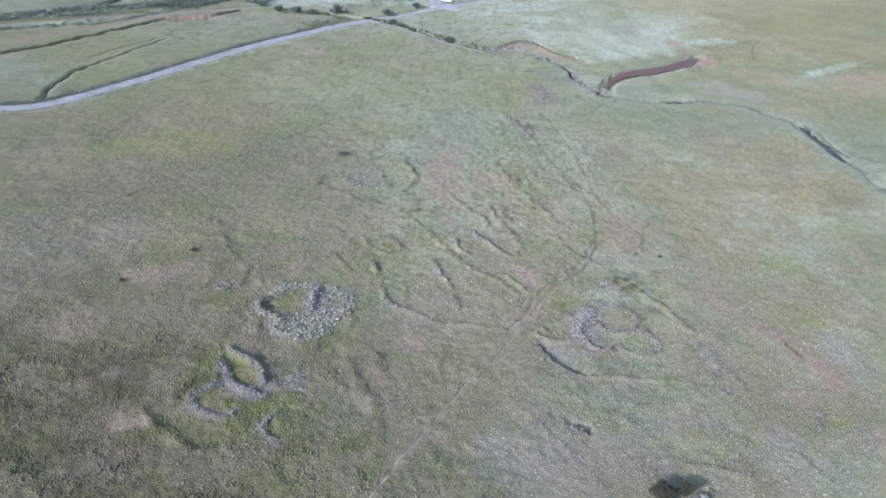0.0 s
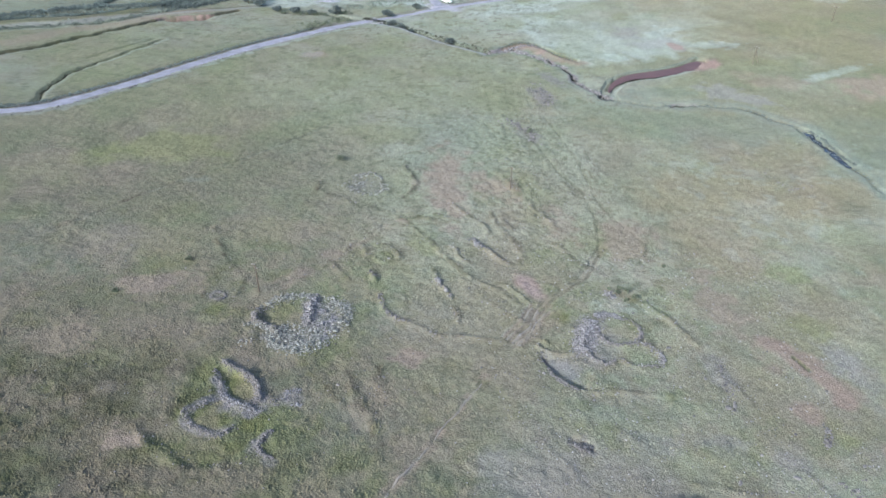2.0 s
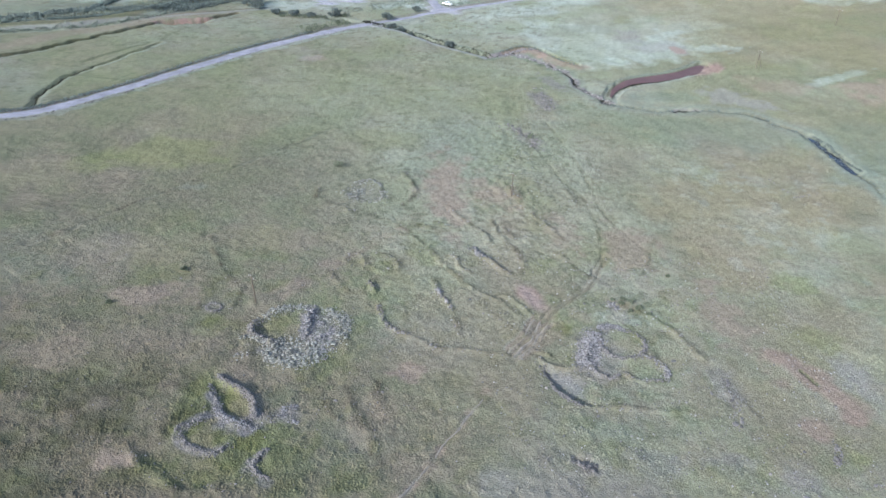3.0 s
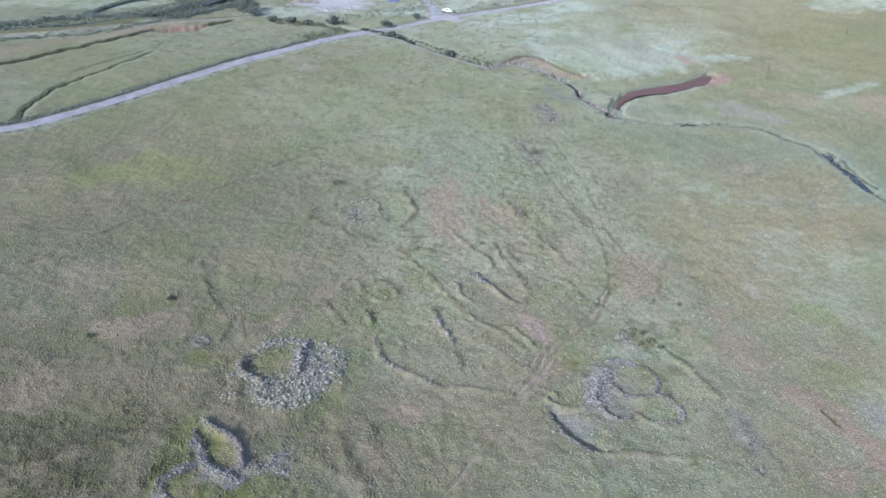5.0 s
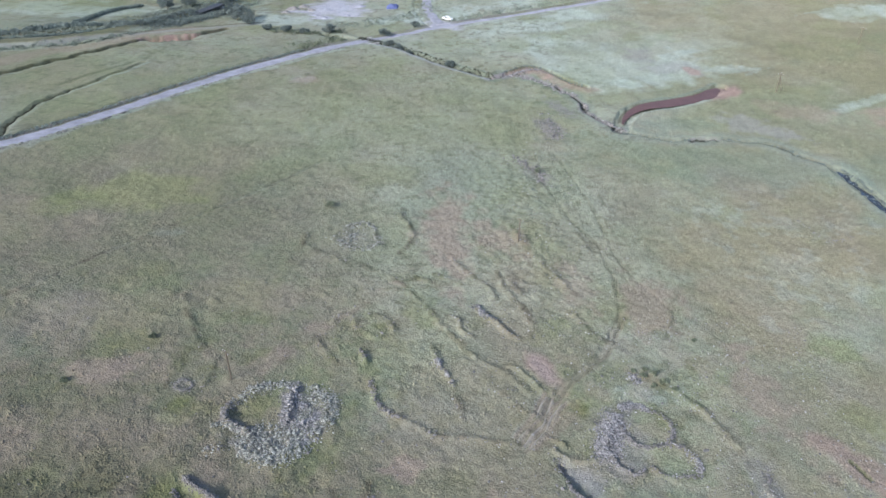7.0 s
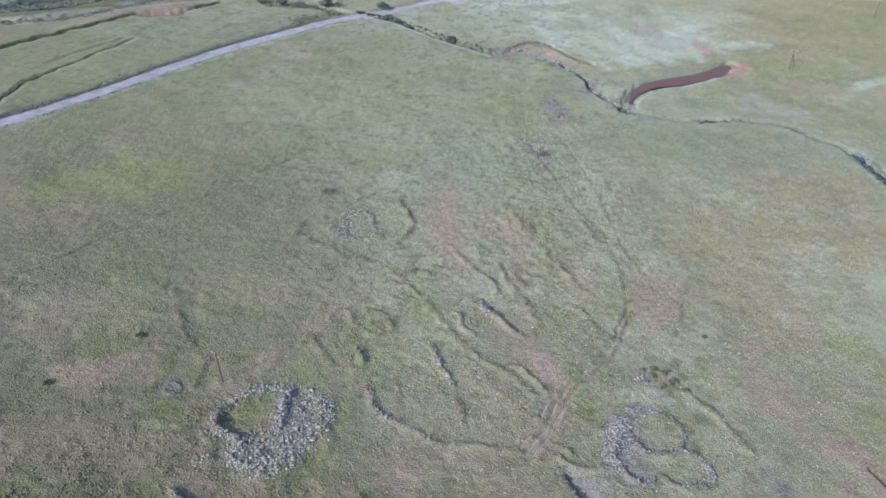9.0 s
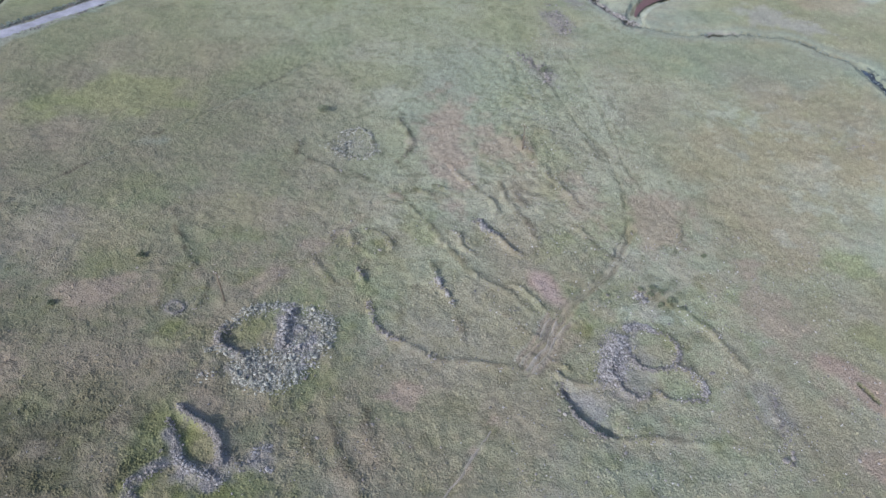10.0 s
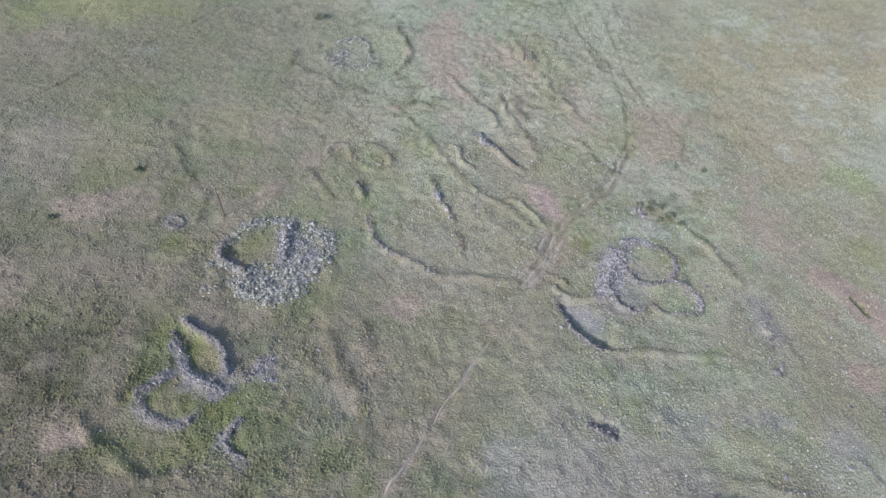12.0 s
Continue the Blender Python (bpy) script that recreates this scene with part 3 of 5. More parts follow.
# placed cover
for x, y, rx, ry, turn, amount in (((-69, 165, 15, 11, 25, 1.3), (-31, 67, 9, 6, 0, 0.6), (-36, 77, 5, 5, 0, 0.45), (-22, 71, 4, 5, 0, 0.5), (-30, 77.5, 2.6, 4, 20, 0.8), (-32, 70.5, 4, 3, 0, 0.7), (-25, 70, 3, 3, 0, 0.7), (-26.6, 97.7, 3.2, 2.6, 0, 0.5), (30.5, 96.5, 3.4, 3.4, 0, 0.4), (28, 90, 3, 2.2, 0, 0.45), (21.6, 100.4, 1.8, 2.2, 0, 0.9), (21.1, 91.6, 1.0, 2.6, 0, 0.9))
        + ((-24.9, 70.3, 2.2, 3, 0, 0.9), (-29.6, 78.3, 2, 3.4, 30, 0.8), (-34, 82.6, 2.4, 2, 0, 0.7), (-38.5, 96.4, 2, 2, 0, 0.8), (62, 104, 4, 8, 0, 0.5), (-4, 122, 5, 3, -50, 0.7), (20, 137, 3, 7, 25, 0.4), (33.5, 89, 2.2, 2, 0, 0.5), (18.3, 99, 2, 3, -35, 0.7), (63, 97, 6, 5, 0, 0.7), (64, 80, 5, 6, 0, 0.6), (19.5, 120, 3, 6, -30, 0.6))
        + ((-9, 113, 2.5, 2.5, 0, 0.45), (-37, 95, 3, 3, 0, 0.6), (-17, 88, 3, 5, 0, 0.5), (-9, 152, 3, 6, 0, 0.15), (59.3, 72, 2, 6, 10, 0.9), (38.3, 68, 5, 3, 0, 0.7), (67, 101, 6, 5, 0, 1.1), (58, 77, 2, 4, 20, 0.7), (70, 116, 6, 5, 0, 0.8), (16, 74, 3, 3, 0, 0.4), (6, 120, 2, 5, -35, 0.5), (-150, 330, 60, 26, 10, 0.6))
        + ((-90, 225, 12, 25, -50, 0.4), (-3, 127, 4, 4, 0, 0.5), (-14, 112, 4, 4, 0, 0.35), (-16, 119, 2, 2, 0, 0.6), (-10, 118, 1.6, 1.6, 0, 0.6))):
    patch("lush", x, y, rx, ry, turn, amount * 0.72, max(rx * 0.7, 2), int(x * 3 + y) % 97)
for x, y, rx, ry, turn, amount in (((-52, 104, 6, 4, 15, 0.7), (-60, 88, 7, 5, 0, 0.5), (-42, 65.5, 3.5, 2, -40, 0.8), (-5, 87, 3.2, 2.6, 0, 0.8), (1, 152, 6, 20, 0, 0.7), (13, 150, 5, 10, 20, 0.6), (-62, 118, 12, 7, 0, 0.3), (-30, 84, 4, 2, 0, 0.4), (-36, 125, 12, 7, 0, 0.25), (-8, 78, 5, 4, 0, 0.4), (40, 128, 6, 10, 0, 0.6), (-90, 150, 12, 14, 0, 0.3))
        + ((-45, 246, 5, 3, 0, 0.6), (17, 97, 2, 5, -35, 0.5), (52, 105, 5, 12, 0, 0.6), (26, 133, 4, 9, 0, 0.5))):
    patch("bare", x, y, rx, ry, turn, amount, max(rx * 0.6, 2), int(x * 5 + y) % 89)
for x, y, rx, ry, turn, amount in (((46, 274, 21, 30, 20, 0.85), (72, 250, 12, 9, 0, 0.8), (60, 247, 9, 7, 0, 0.95), (80, 262, 13, 14, 0, 0.8), (96, 254, 9, 4, 0, 0.8), (162, 298, 20, 7, 0, 0.9), (130, 227, 12, 2.5, 20, 0.9), (20, 300, 22, 6, 25, 0.6), (58, 262, 24, 15, 10, 0.75), (78, 276, 20, 16, 0, 0.45), (122, 224, 9, 2.2, 25, 0.6), (-150, 318, 60, 14, 10, 0.8))
        + ((30, 340, 40, 10, 20, 0.8), (-10, 325, 28, 14, 0, 1.0), (-62, 318, 26, 10, 0, 0.8), (44, 314, 30, 12, 25, 0.8), (10, 290, 22, 10, 20, 0.4), (33, 103.5, 5, 2, 0, 0.5), (-56, 147, 3, 1.6, 20, 0.4))):
    patch("pale", x, y, rx, ry, turn, amount, max(min(rx, ry) * 0.6, 2), int(x * 7 + y) % 83)
for x, y, rx, ry, turn, amount in (((36, 226, 2.5, 9, 20, 0.6), (70, 270, 5, 9, 0, 0.5), (20, 68.8, 2.6, 2, -30, 0.5), (12, 62, 9, 7, 0, 0.28), (26, 63, 7, 5, 0, 0.25), (21, 86.5, 3.6, 4, 30, 0.3), (45.5, 86, 3, 6, 0, 0.2), (49, 67.2, 3, 2.4, 0, 0.3), (70, 88, 3, 6, 0, 0.35), (-27.5, 73, 3.4, 1.6, 0, 0.6), (-22, 75.3, 2.4, 1.6, 0, 0.6), (31, 212, 3.4, 8, 12, 0.6))
        + ((24, 183, 3, 7, 20, 0.4), (-39.3, 101, 1.2, 1.1, 0, 0.35), (-19.5, 96, 3.5, 5, 0, 0.6), (-25, 90, 5, 2.6, 0, 0.6), (26, 93, 4, 7, 0, 0.5), (-17.5, 149, 5, 5, 0, 0.25))):
    patch("stony", x, y, rx, ry, turn, amount, max(min(rx, ry) * 0.5, 1.2), int(x * 11 + y) % 79, 0.8)
for x, y, rx, ry, turn, amount in ((88, 236, 6, 3.5, 30, 0.9), (105, 222, 12, 6, -20, 0.3), (84, 255, 2, 4, 20, 0.7), (62, 91, 3.5, 2.2, -40, 0.5), (55, 88, 3, 2.6, 0, 0.4), (66, 83.5, 2, 4, 20, 0.4), (56, 78, 2.6, 2.6, 0, 0.45), (140, 215, 18, 8, 0, 0.45)):
    patch("red", x, y, rx, ry, turn, amount, 4, int(x * 13 + y) % 73)
for x, y, rx, ry, turn, amount in ((115, 290, 60, 42, 0, 0.6), (130, 250, 40, 20, 0, 0.6), (-120, 272, 14, 20, -50, 0.6), (78, 150, 26, 16, 0, 0.75), (62, 128, 14, 18, 0, 0.7), (90, 170, 22, 10, 0, 0.5)):
    patch("ochre", x, y, rx, ry, turn, amount, 12, int(x + y) % 71)
for x, y, rx, ry, turn, amount in ((72, 148, 26, 14, 0, 0.7), (85, 135, 24, 16, 0, 0.8), (62, 118, 16, 22, 0, 0.7), (45, 150, 12, 30, 0, 0.5), (66, 100, 12, 12, 0, 0.6), (95, 300, 60, 30, 0, 0.6), (-30, 215, 40, 26, 0, 0.5), (20, 225, 26, 18, 0, 0.5)):
    patch("straw", x, y, rx, ry, turn, amount, max(min(rx, ry) * 0.5, 3), int(x * 9 + y) % 61)
for x, y, rx, ry, turn, amount in ((88, 214, 8, 6, -25, 0.5), (94, 209, 9, 3.6, -40, 0.55), (77, 258, 9, 6, 0, 0.5), (84, 254, 3, 5, 20, 0.6), (19.6, 86, 2.4, 4.0, 30, 0.6), (11.2, 61, 6, 5, 0, 0.25), (30.2, 69.9, 5, 2.6, 0, 0.35), (40.4, 70.5, 4, 1.8, 0, 0.35), (7, 65, 3, 3, 0, 0.35), (45.5, 87, 2.2, 5, 0, 0.3), (49, 68, 3, 3, 0, 0.25), (33, 115, 8, 6, 0, 0.15), (68, 92, 3, 5, 0, 0.4), (-45, 246, 5, 3, 0, 0.3)):
    patch("lilac", x, y, rx, ry, turn, amount, max(min(rx, ry) * 0.5, 1.5), int(x * 17 + y) % 59, 0.8)
for x, y, rx, ry, turn, amount in ((75, 188, 34, 13, -8, 0.8), (48, 199, 18, 9, -15, 0.7), (42, 222, 10, 14, 25, 0.6), (68, 214, 14, 6, 10, 0.8), (118, 175, 20, 16, 0, 0.6), (-70, 258, 40, 12, 55, 0.25), (8, 176, 16, 26, 0, 0.4), (-5, 100, 10, 10, 0, 0.35), (30, 82, 16, 8, 0, 0.4), (-150, 300, 40, 14, 40, 0.6)):
    patch("sage", x, y, rx, ry, turn, amount, max(min(rx, ry) * 0.5, 3), int(x * 23 + y) % 47)
cover("lilac", 0.22 * np.clip((XX - 2) / 12, 0, 1) * np.clip((84 - YY) / 14, 0, 1) * near * wobble(5, 63, 0.35, 0.65))
for x, y, rx, ry, turn, amount in ((-32, 70.5, 4.5, 3.6, 0, 0.85), (-30, 64.6, 5, 3, 0, 0.7), (-25.6, 70.6, 2.4, 3, 0, 0.9), (-30, 78, 1.8, 3.4, 30, 0.9), (-35.5, 80, 3, 3, 0, 0.6), (-27, 97, 2.2, 2.4, 0, 0.5), (-38.6, 96.6, 2, 2, 0, 0.6), (21.6, 100.4, 1.6, 2, 0, 0.8), (-10.6, 118.6, 1.6, 1.8, 0, 0.7), (-17, 118.6, 1.8, 1.8, 0, 0.4), (-18, 70, 2, 3, 0, 0.5)):
    patch("olive", x, y, rx, ry, turn, amount, max(min(rx, ry) * 0.7, 1.5), int(x * 19 + y) % 53, 0.8)
cover("olive", 0.25 * np.clip((-8 - XX) / 14, 0, 1) * np.clip((104 - YY) / 14, 0, 1) * near * wobble(7, 73, 0.35, 0.6))
for x, y, rx, ry, amount in ((-45, 342, 13, 20, 0.85), (-50, 322.5, 6, 1.6, 1.0), (-38, 327, 7, 1.5, 0.9), (-60, 333, 8, 2, 0.8), (0.5, 312, 8, 7, 0.8)):
    patch("gravel", x, y, rx, ry, 0, amount, 6, int(x + y) % 67, 0.7)
GULLY_RED = ragged([(57.5, 95), (59, 92.7), (61.2, 88.5), (63.3, 84.8), (64, 80.8)], 0.5, 0.4, 3.0, 17)
along("red", GULLY_RED, 1.3, 0.6, 1.4, 15)
patch("red", 68, 63.5, 6, 8, 10, 0.9, 3, 27, 0.5)
patch("red", 63, 56, 5, 6, 0, 0.8, 3, 29, 0.5)
patch("bare", 16.4, 109.4, 2.6, 6.4, 22, 1.0, 2.5, 17, 0.4)
patch("red", 16.5, 109.2, 2.3, 5.8, 22, 0.25, 2.0, 18, 0.4)
patch("gravel", 16.6, 109, 1.7, 4.8, 22, 0.12, 2.0, 18, 0.4)
along("bare", TRACK[:28], 1.6, spots(1.2, 52, 0.6), 1.0)
along("bare", TRACK[24:], 0.6, 0.28, 0.5)
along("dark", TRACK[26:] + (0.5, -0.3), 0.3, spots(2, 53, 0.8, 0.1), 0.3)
along("bare", FOOTPATH[14:], 0.7, spots(1.6, 19, 0.7, 0.0), 0.6)
# broken dark line along one side of the path
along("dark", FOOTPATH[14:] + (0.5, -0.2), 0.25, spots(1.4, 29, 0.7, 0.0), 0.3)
along("pale", FOOTPATH[24:], 0.2, spots(4.0, 20, 0.4), 0.3)
# bare rut lines, each with a dark line on one side, pale on the other
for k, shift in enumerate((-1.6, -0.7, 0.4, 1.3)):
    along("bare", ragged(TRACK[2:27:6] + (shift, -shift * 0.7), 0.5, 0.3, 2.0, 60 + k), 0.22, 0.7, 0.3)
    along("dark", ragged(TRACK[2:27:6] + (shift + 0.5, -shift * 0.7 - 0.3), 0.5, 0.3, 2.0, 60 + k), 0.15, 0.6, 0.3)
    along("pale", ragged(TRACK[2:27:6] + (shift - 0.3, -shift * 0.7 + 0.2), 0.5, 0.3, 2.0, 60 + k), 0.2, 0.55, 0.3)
FARM_TRACK = curve([(-165, 250), (-148.6, 261.4), (-137, 268.4), (-127.2, 277), (-116.9, 286.3), (-103.2, 294.9), (-84.8, 306), (-72, 311)], 2.0)
along("bare", BROWN, 2.4, 0.42, 2.0)
along("lilac", FARM_TRACK, 0.9, 0.5, 0.8)
along("dark", FARM_TRACK + (-1.5, 1.9), 0.5, 0.8, 0.4)
along("pale", OLD_FENCE, 0.2, 0.3, 0.4)
along("dark", OLD_FENCE, 0.35, spots(3, 93, 0.6, 0.35), 0.4, 8)
along("bare", curve([(-36, 95), (-32, 102), (-25, 111.4), (-17.3, 122.6), (-9, 131)]), 1.3, spots(2.5, 98, 0.5, 0.1), 1.2)
along("dark", TERRACE, 0.35, spots(2.4, 14, 0.7), 0.4)
along("dark", TERRACE_LOW, 0.3, spots(2.4, 15, 0.6), 0.4)
along("dark", STREAM_LOW, 0.5, spots(3, 92, 0.6, 0.1), 0.6)
along("sage", STREAM_TOP, 2.4, 0.8, 1.0)
along("dark", STREAM_TOP, 0.9, 0.5, 0.5)
# narrow pale line on the stream's near side, in the GRAVEL colour
along("gravel", STREAM_TOP[18:] + (-1.4, -1.8), 0.35, 0.45, 0.5)
along("sage", STREAM_MID, 3.0, 0.7, 1.5)
along("stony", STREAM_MID, 1.4, spots(1.6, 94, 0.7, 0.4), 0.6)
# dark line stands in for the near bank's shadow in the channel
along("dark", STREAM_MID[20:], 0.7, 0.8, 0.4)
along("bare", RED_BANK, 4.0, spots(3, 91, 0.6, 0.1), 1.5, 6, side=-1)
along("red", RED_BANK[6:], 4.6, spots(2, 96, 0.45, 0.2), 1.4, 5, side=-1)
along("stony", RED_BANK[:18], 4.0, spots(1.6, 97, 0.8, 0.1), 1.0, 5, side=-1)
# dark line coloured in for the shade of the bank's overhang
along("dark", RED_BANK, 0.5, 0.85, 0.4)
carve(RED_BANK + (0.4, -0.8), 0.9, 1.0)
along("sage", RED_POOL[4:] + (-0.6, 3.0), 1.0, 0.9, 0.5)
# thin dark line painted as the shaded bank above the red pool
along("dark", RED_POOL[4:] + (-0.5, 2.3), 0.3, 0.8, 0.3)
along("pale", RED_POOL[4:] + (0.6, -3.3), 0.6, 0.6, 0.5)
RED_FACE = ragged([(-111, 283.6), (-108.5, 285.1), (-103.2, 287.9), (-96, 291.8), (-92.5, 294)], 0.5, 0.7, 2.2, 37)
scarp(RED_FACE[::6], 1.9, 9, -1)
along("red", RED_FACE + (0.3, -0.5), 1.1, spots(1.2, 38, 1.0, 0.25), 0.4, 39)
# dark spots along the red face's upper rim
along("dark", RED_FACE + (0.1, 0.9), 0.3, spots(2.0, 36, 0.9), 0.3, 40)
# dark band along each gully bed, pale along a lip
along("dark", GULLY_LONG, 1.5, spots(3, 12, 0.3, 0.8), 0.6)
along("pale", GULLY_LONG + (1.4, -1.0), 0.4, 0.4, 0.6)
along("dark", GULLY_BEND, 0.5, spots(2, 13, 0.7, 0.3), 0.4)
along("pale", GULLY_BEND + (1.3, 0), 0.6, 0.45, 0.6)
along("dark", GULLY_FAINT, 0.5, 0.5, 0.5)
along("dark", RAIL, 1.2, 0.6, 1.0)
along("pale", RAIL + (-3, 2.3), 3.0, 0.45, 1.5)
along("pale", RAIL + (4.6, -3.6), 2.4, 0.4, 1.5)
along("dark", RAIL + (-7, 5.4), 3.5, 0.4, 1.5)
along("sage", DARK_POOL + (1.5, 0.4), 2.6, 0.9, 1.2)
along("pale", STREAM_LOW, 3.0, 0.12, 2.0)
along("sage", STREAM_LOW, 2.2, 0.8, 1.6)
crack = ragged([(59.6, 91.5), (60.4, 89.9), (60.9, 88.2)], 0.3, 0.12)
carve(crack, 0.45, 0.3)
# crack darkened by colour, in place of shade inside the cut
along("dark", crack, 0.3, 1.0, 0.25)
rows, cols = window(crack, 1.0)
for kind in ("red", "bare"):
    COVER[kind][rows, cols] *= np.clip((from_line(XX[rows, cols], YY[rows, cols], crack, 1.0)[0] - 0.3) / 0.3, 0, 1)
along("dark", ROAD + (-3.2, 2.4), 1.5, spots(2.2, 22, 0.75), 0.8)
along("stony", ROAD + (-2.8, 2.1), 1.2, spots(3, 23, 0.6), 0.8)
along("sage", ROAD + (2.6, -1.9), 0.8, 0.6, 0.8)
along("stony", ROAD + (2.3, -1.7), 0.4, spots(4, 24, 0.5), 0.7)
along("stony", DITCH_CUT, 0.8, 0.7, 0.4)
for points, half in (([(-33, 82.7), (-31, 81.7), (-29, 80.1), (-27.3, 78.7), (-26.6, 77), (-26.4, 75.3), (-27, 74.2)], 0.4), ([(-33.6, 79.2), (-32.3, 77), (-31, 75), (-29, 73.4), (-27, 73)], 0.6),
                     ([(-29.6, 73.8), (-27.6, 73.2), (-26.4, 72.4)], 1.2), ([(-32.8, 74.8), (-33.9, 73.9), (-35.3, 72), (-35.4, 70.2), (-33.9, 68.7), (-31.5, 67.8), (-29.7, 67.9), (-28.6, 68.9)], 0.5),
                     ([(-25.8, 74.8), (-24.2, 74.6), (-22.9, 75.2), (-22, 76.9)], 0.9), ([(-23.5, 67.8), (-24.8, 66.3), (-24.7, 64.5), (-22, 63.2)], 0.5),
                     ([(28.6, 101), (26.5, 99.1), (25, 96.7), (24.3, 94.1), (24.2, 92.3), (23.7, 90.5)], 1.3), ([(-40.6, 101), (-39.6, 102.4), (-37.9, 101.3), (-38.8, 99.7), (-40.6, 101)], 0.3),
                     ([(-26.8, 91.4), (-29.1, 92.9), (-31, 93.8)], 0.8), ([(-22.5, 101.7), (-22.5, 97.6), (-22.1, 94.8)], 1.2)):
    along("stony", ragged(points, 0.5, 0.2), half, spots(1.6, 25, 0.75, 0.15), 0.5)
for line, half in ((STREAM_LOW, 3.0), (DARK_POOL, 5.0), (RED_POOL, 5.0), (STREAM_MID, 3.0), (STREAM_TOP, 3.0)):
    rows, cols = window(line, half * 2)
    d = from_line(XX[rows, cols], YY[rows, cols], line, half * 2)[0]
    COVER["lush"][rows, cols] *= np.clip((d - half) / half + 0.3, 0.1, 1)


def ground_at(x, y, grid=None):
    """Height, or another grid's value, at plan places."""
    grid = ZZ if grid is None else grid
    x, y = np.atleast_1d(np.asarray(x, float)), np.atleast_1d(np.asarray(y, float))
    i = np.clip(np.searchsorted(GX, x) - 1, 0, len(GX) - 2)
    j = np.clip(np.searchsorted(GY, y) - 1, 0, len(GY) - 2)
    fx, fy = (x - GX[i]) / (GX[i + 1] - GX[i]), (y - GY[j]) / (GY[j + 1] - GY[j])
    return (grid[j, i] * (1 - fx) + grid[j, i + 1] * fx) * (1 - fy) + (grid[j + 1, i] * (1 - fx) + grid[j + 1, i + 1] * fx) * fy


def paint_cover(mesh, x, y):
    for name, kinds in (("cover_a", ("bare", "lush", "pale", "dark")), ("cover_b", ("stony", "red", "gravel", "ochre")), ("cover_c", ("straw", "lilac", "olive", "sage"))):
        values = np.stack([ground_at(x, y, COVER[k]) for k in kinds], 1).astype(np.float32)
        a = mesh.attributes.new(name, "FLOAT_COLOR", "POINT")
        a.data.foreach_set("color", values.ravel())


def mesh_from(name, verts, faces, mat, smooth=False):
    """A mesh from arrays of corners and of equal-sided faces."""
    mesh = bpy.data.meshes.new(name)
    n, k = faces.shape
    mesh.vertices.add(len(verts))
    mesh.vertices.foreach_set("co", verts.astype(np.float32).ravel())
    mesh.loops.add(n * k)
    mesh.loops.foreach_set("vertex_index", faces.astype(np.int32).ravel())
    mesh.polygons.add(n)
    mesh.polygons.foreach_set("loop_start", np.arange(0, n * k, k, dtype=np.int32))
    mesh.polygons.foreach_set("use_smooth", np.full(n, smooth))
    mesh.materials.append(mat)
    mesh.update(calc_edges=True)
    return mesh


nx, ny = len(GX), len(GY)
verts = np.stack([XX, YY, ZZ], -1).reshape(-1, 3)
base = (np.arange(ny - 1)[:, None] * nx + np.arange(nx - 1)[None, :]).ravel()
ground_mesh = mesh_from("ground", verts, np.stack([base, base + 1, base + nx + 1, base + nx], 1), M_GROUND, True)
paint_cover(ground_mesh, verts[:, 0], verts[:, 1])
ground = tagged(new("ground", ground_mesh), "open grassland hillside with worn earth banks and bare soil", "ground", kind="structure")


# ---- helpers for things ----
def empty(name, x, y, z, label, category, group=""):
    ob = new(name)
    ob.empty_display_size = 0.3
    ob.location = (x, y, z)
    return tagged(ob, label, category, group)


def part(name, bm, mat, parent, label="", kind=""):
    """Links a bmesh, or a finished mesh, as one part under a thing, in the thing's own space."""
    if isinstance(bm, bpy.types.Mesh):
        mesh = bm
    else:
        mesh = bpy.data.meshes.new(name)
        bm.to_mesh(mesh)
        bm.free()
        mesh.materials.append(mat)
    ob = new(name, mesh)
    ob.parent = parent
    return tagged(ob, label, kind=kind)


def box(bm, x, y, z, sx, sy, sz, taper=1.0, bevel=0.0):
    """A box on z, with its top scaled by taper."""
    made = bmesh.ops.create_cube(bm, size=1.0)["verts"]
    for v in made:
        k = taper if v.co.z > 0 else 1.0
        v.co = Vector((x + v.co.x * sx * k, y + v.co.y * sy * k, z + (v.co.z + 0.5) * sz))
    if bevel:
        edges = list({e for v in made for e in v.link_edges})
        bmesh.ops.bevel(bm, geom=edges, offset=bevel, segments=2, affect="EDGES")


STONES, PALE_STONES, BRIGHT_STONES = [], [], []
for i in range(10):
    bm = bmesh.new()
    bmesh.ops.create_icosphere(bm, subdivisions=1, radius=0.5)
    for v in bm.verts:
        v.co *= 0.75 + 0.5 * random.random()
        v.co = Vector((v.co.x * (1.0 + 0.3 * (i % 3)), v.co.y, v.co.z * (0.55 + 0.08 * (i % 4))))
    bmesh.ops.convex_hull(bm, input=bm.verts)
    mesh = bpy.data.meshes.new("stone")
    bm.to_mesh(mesh)
    bm.free()
    mesh.materials.append(M_STONE)
    STONES.append(mesh)
    mesh = mesh.copy()
    mesh.materials[0] = M_STONE_PALE
    PALE_STONES.append(mesh)
    mesh = mesh.copy()
    mesh.materials[0] = M_STONE_BRIGHT
    BRIGHT_STONES.append(mesh)

STONE_V = [np.array([v.co[:] for v in m.vertices]) for m in STONES]
STONE_F = [np.array([p.vertices[:] for p in m.polygons]) for m in STONES]


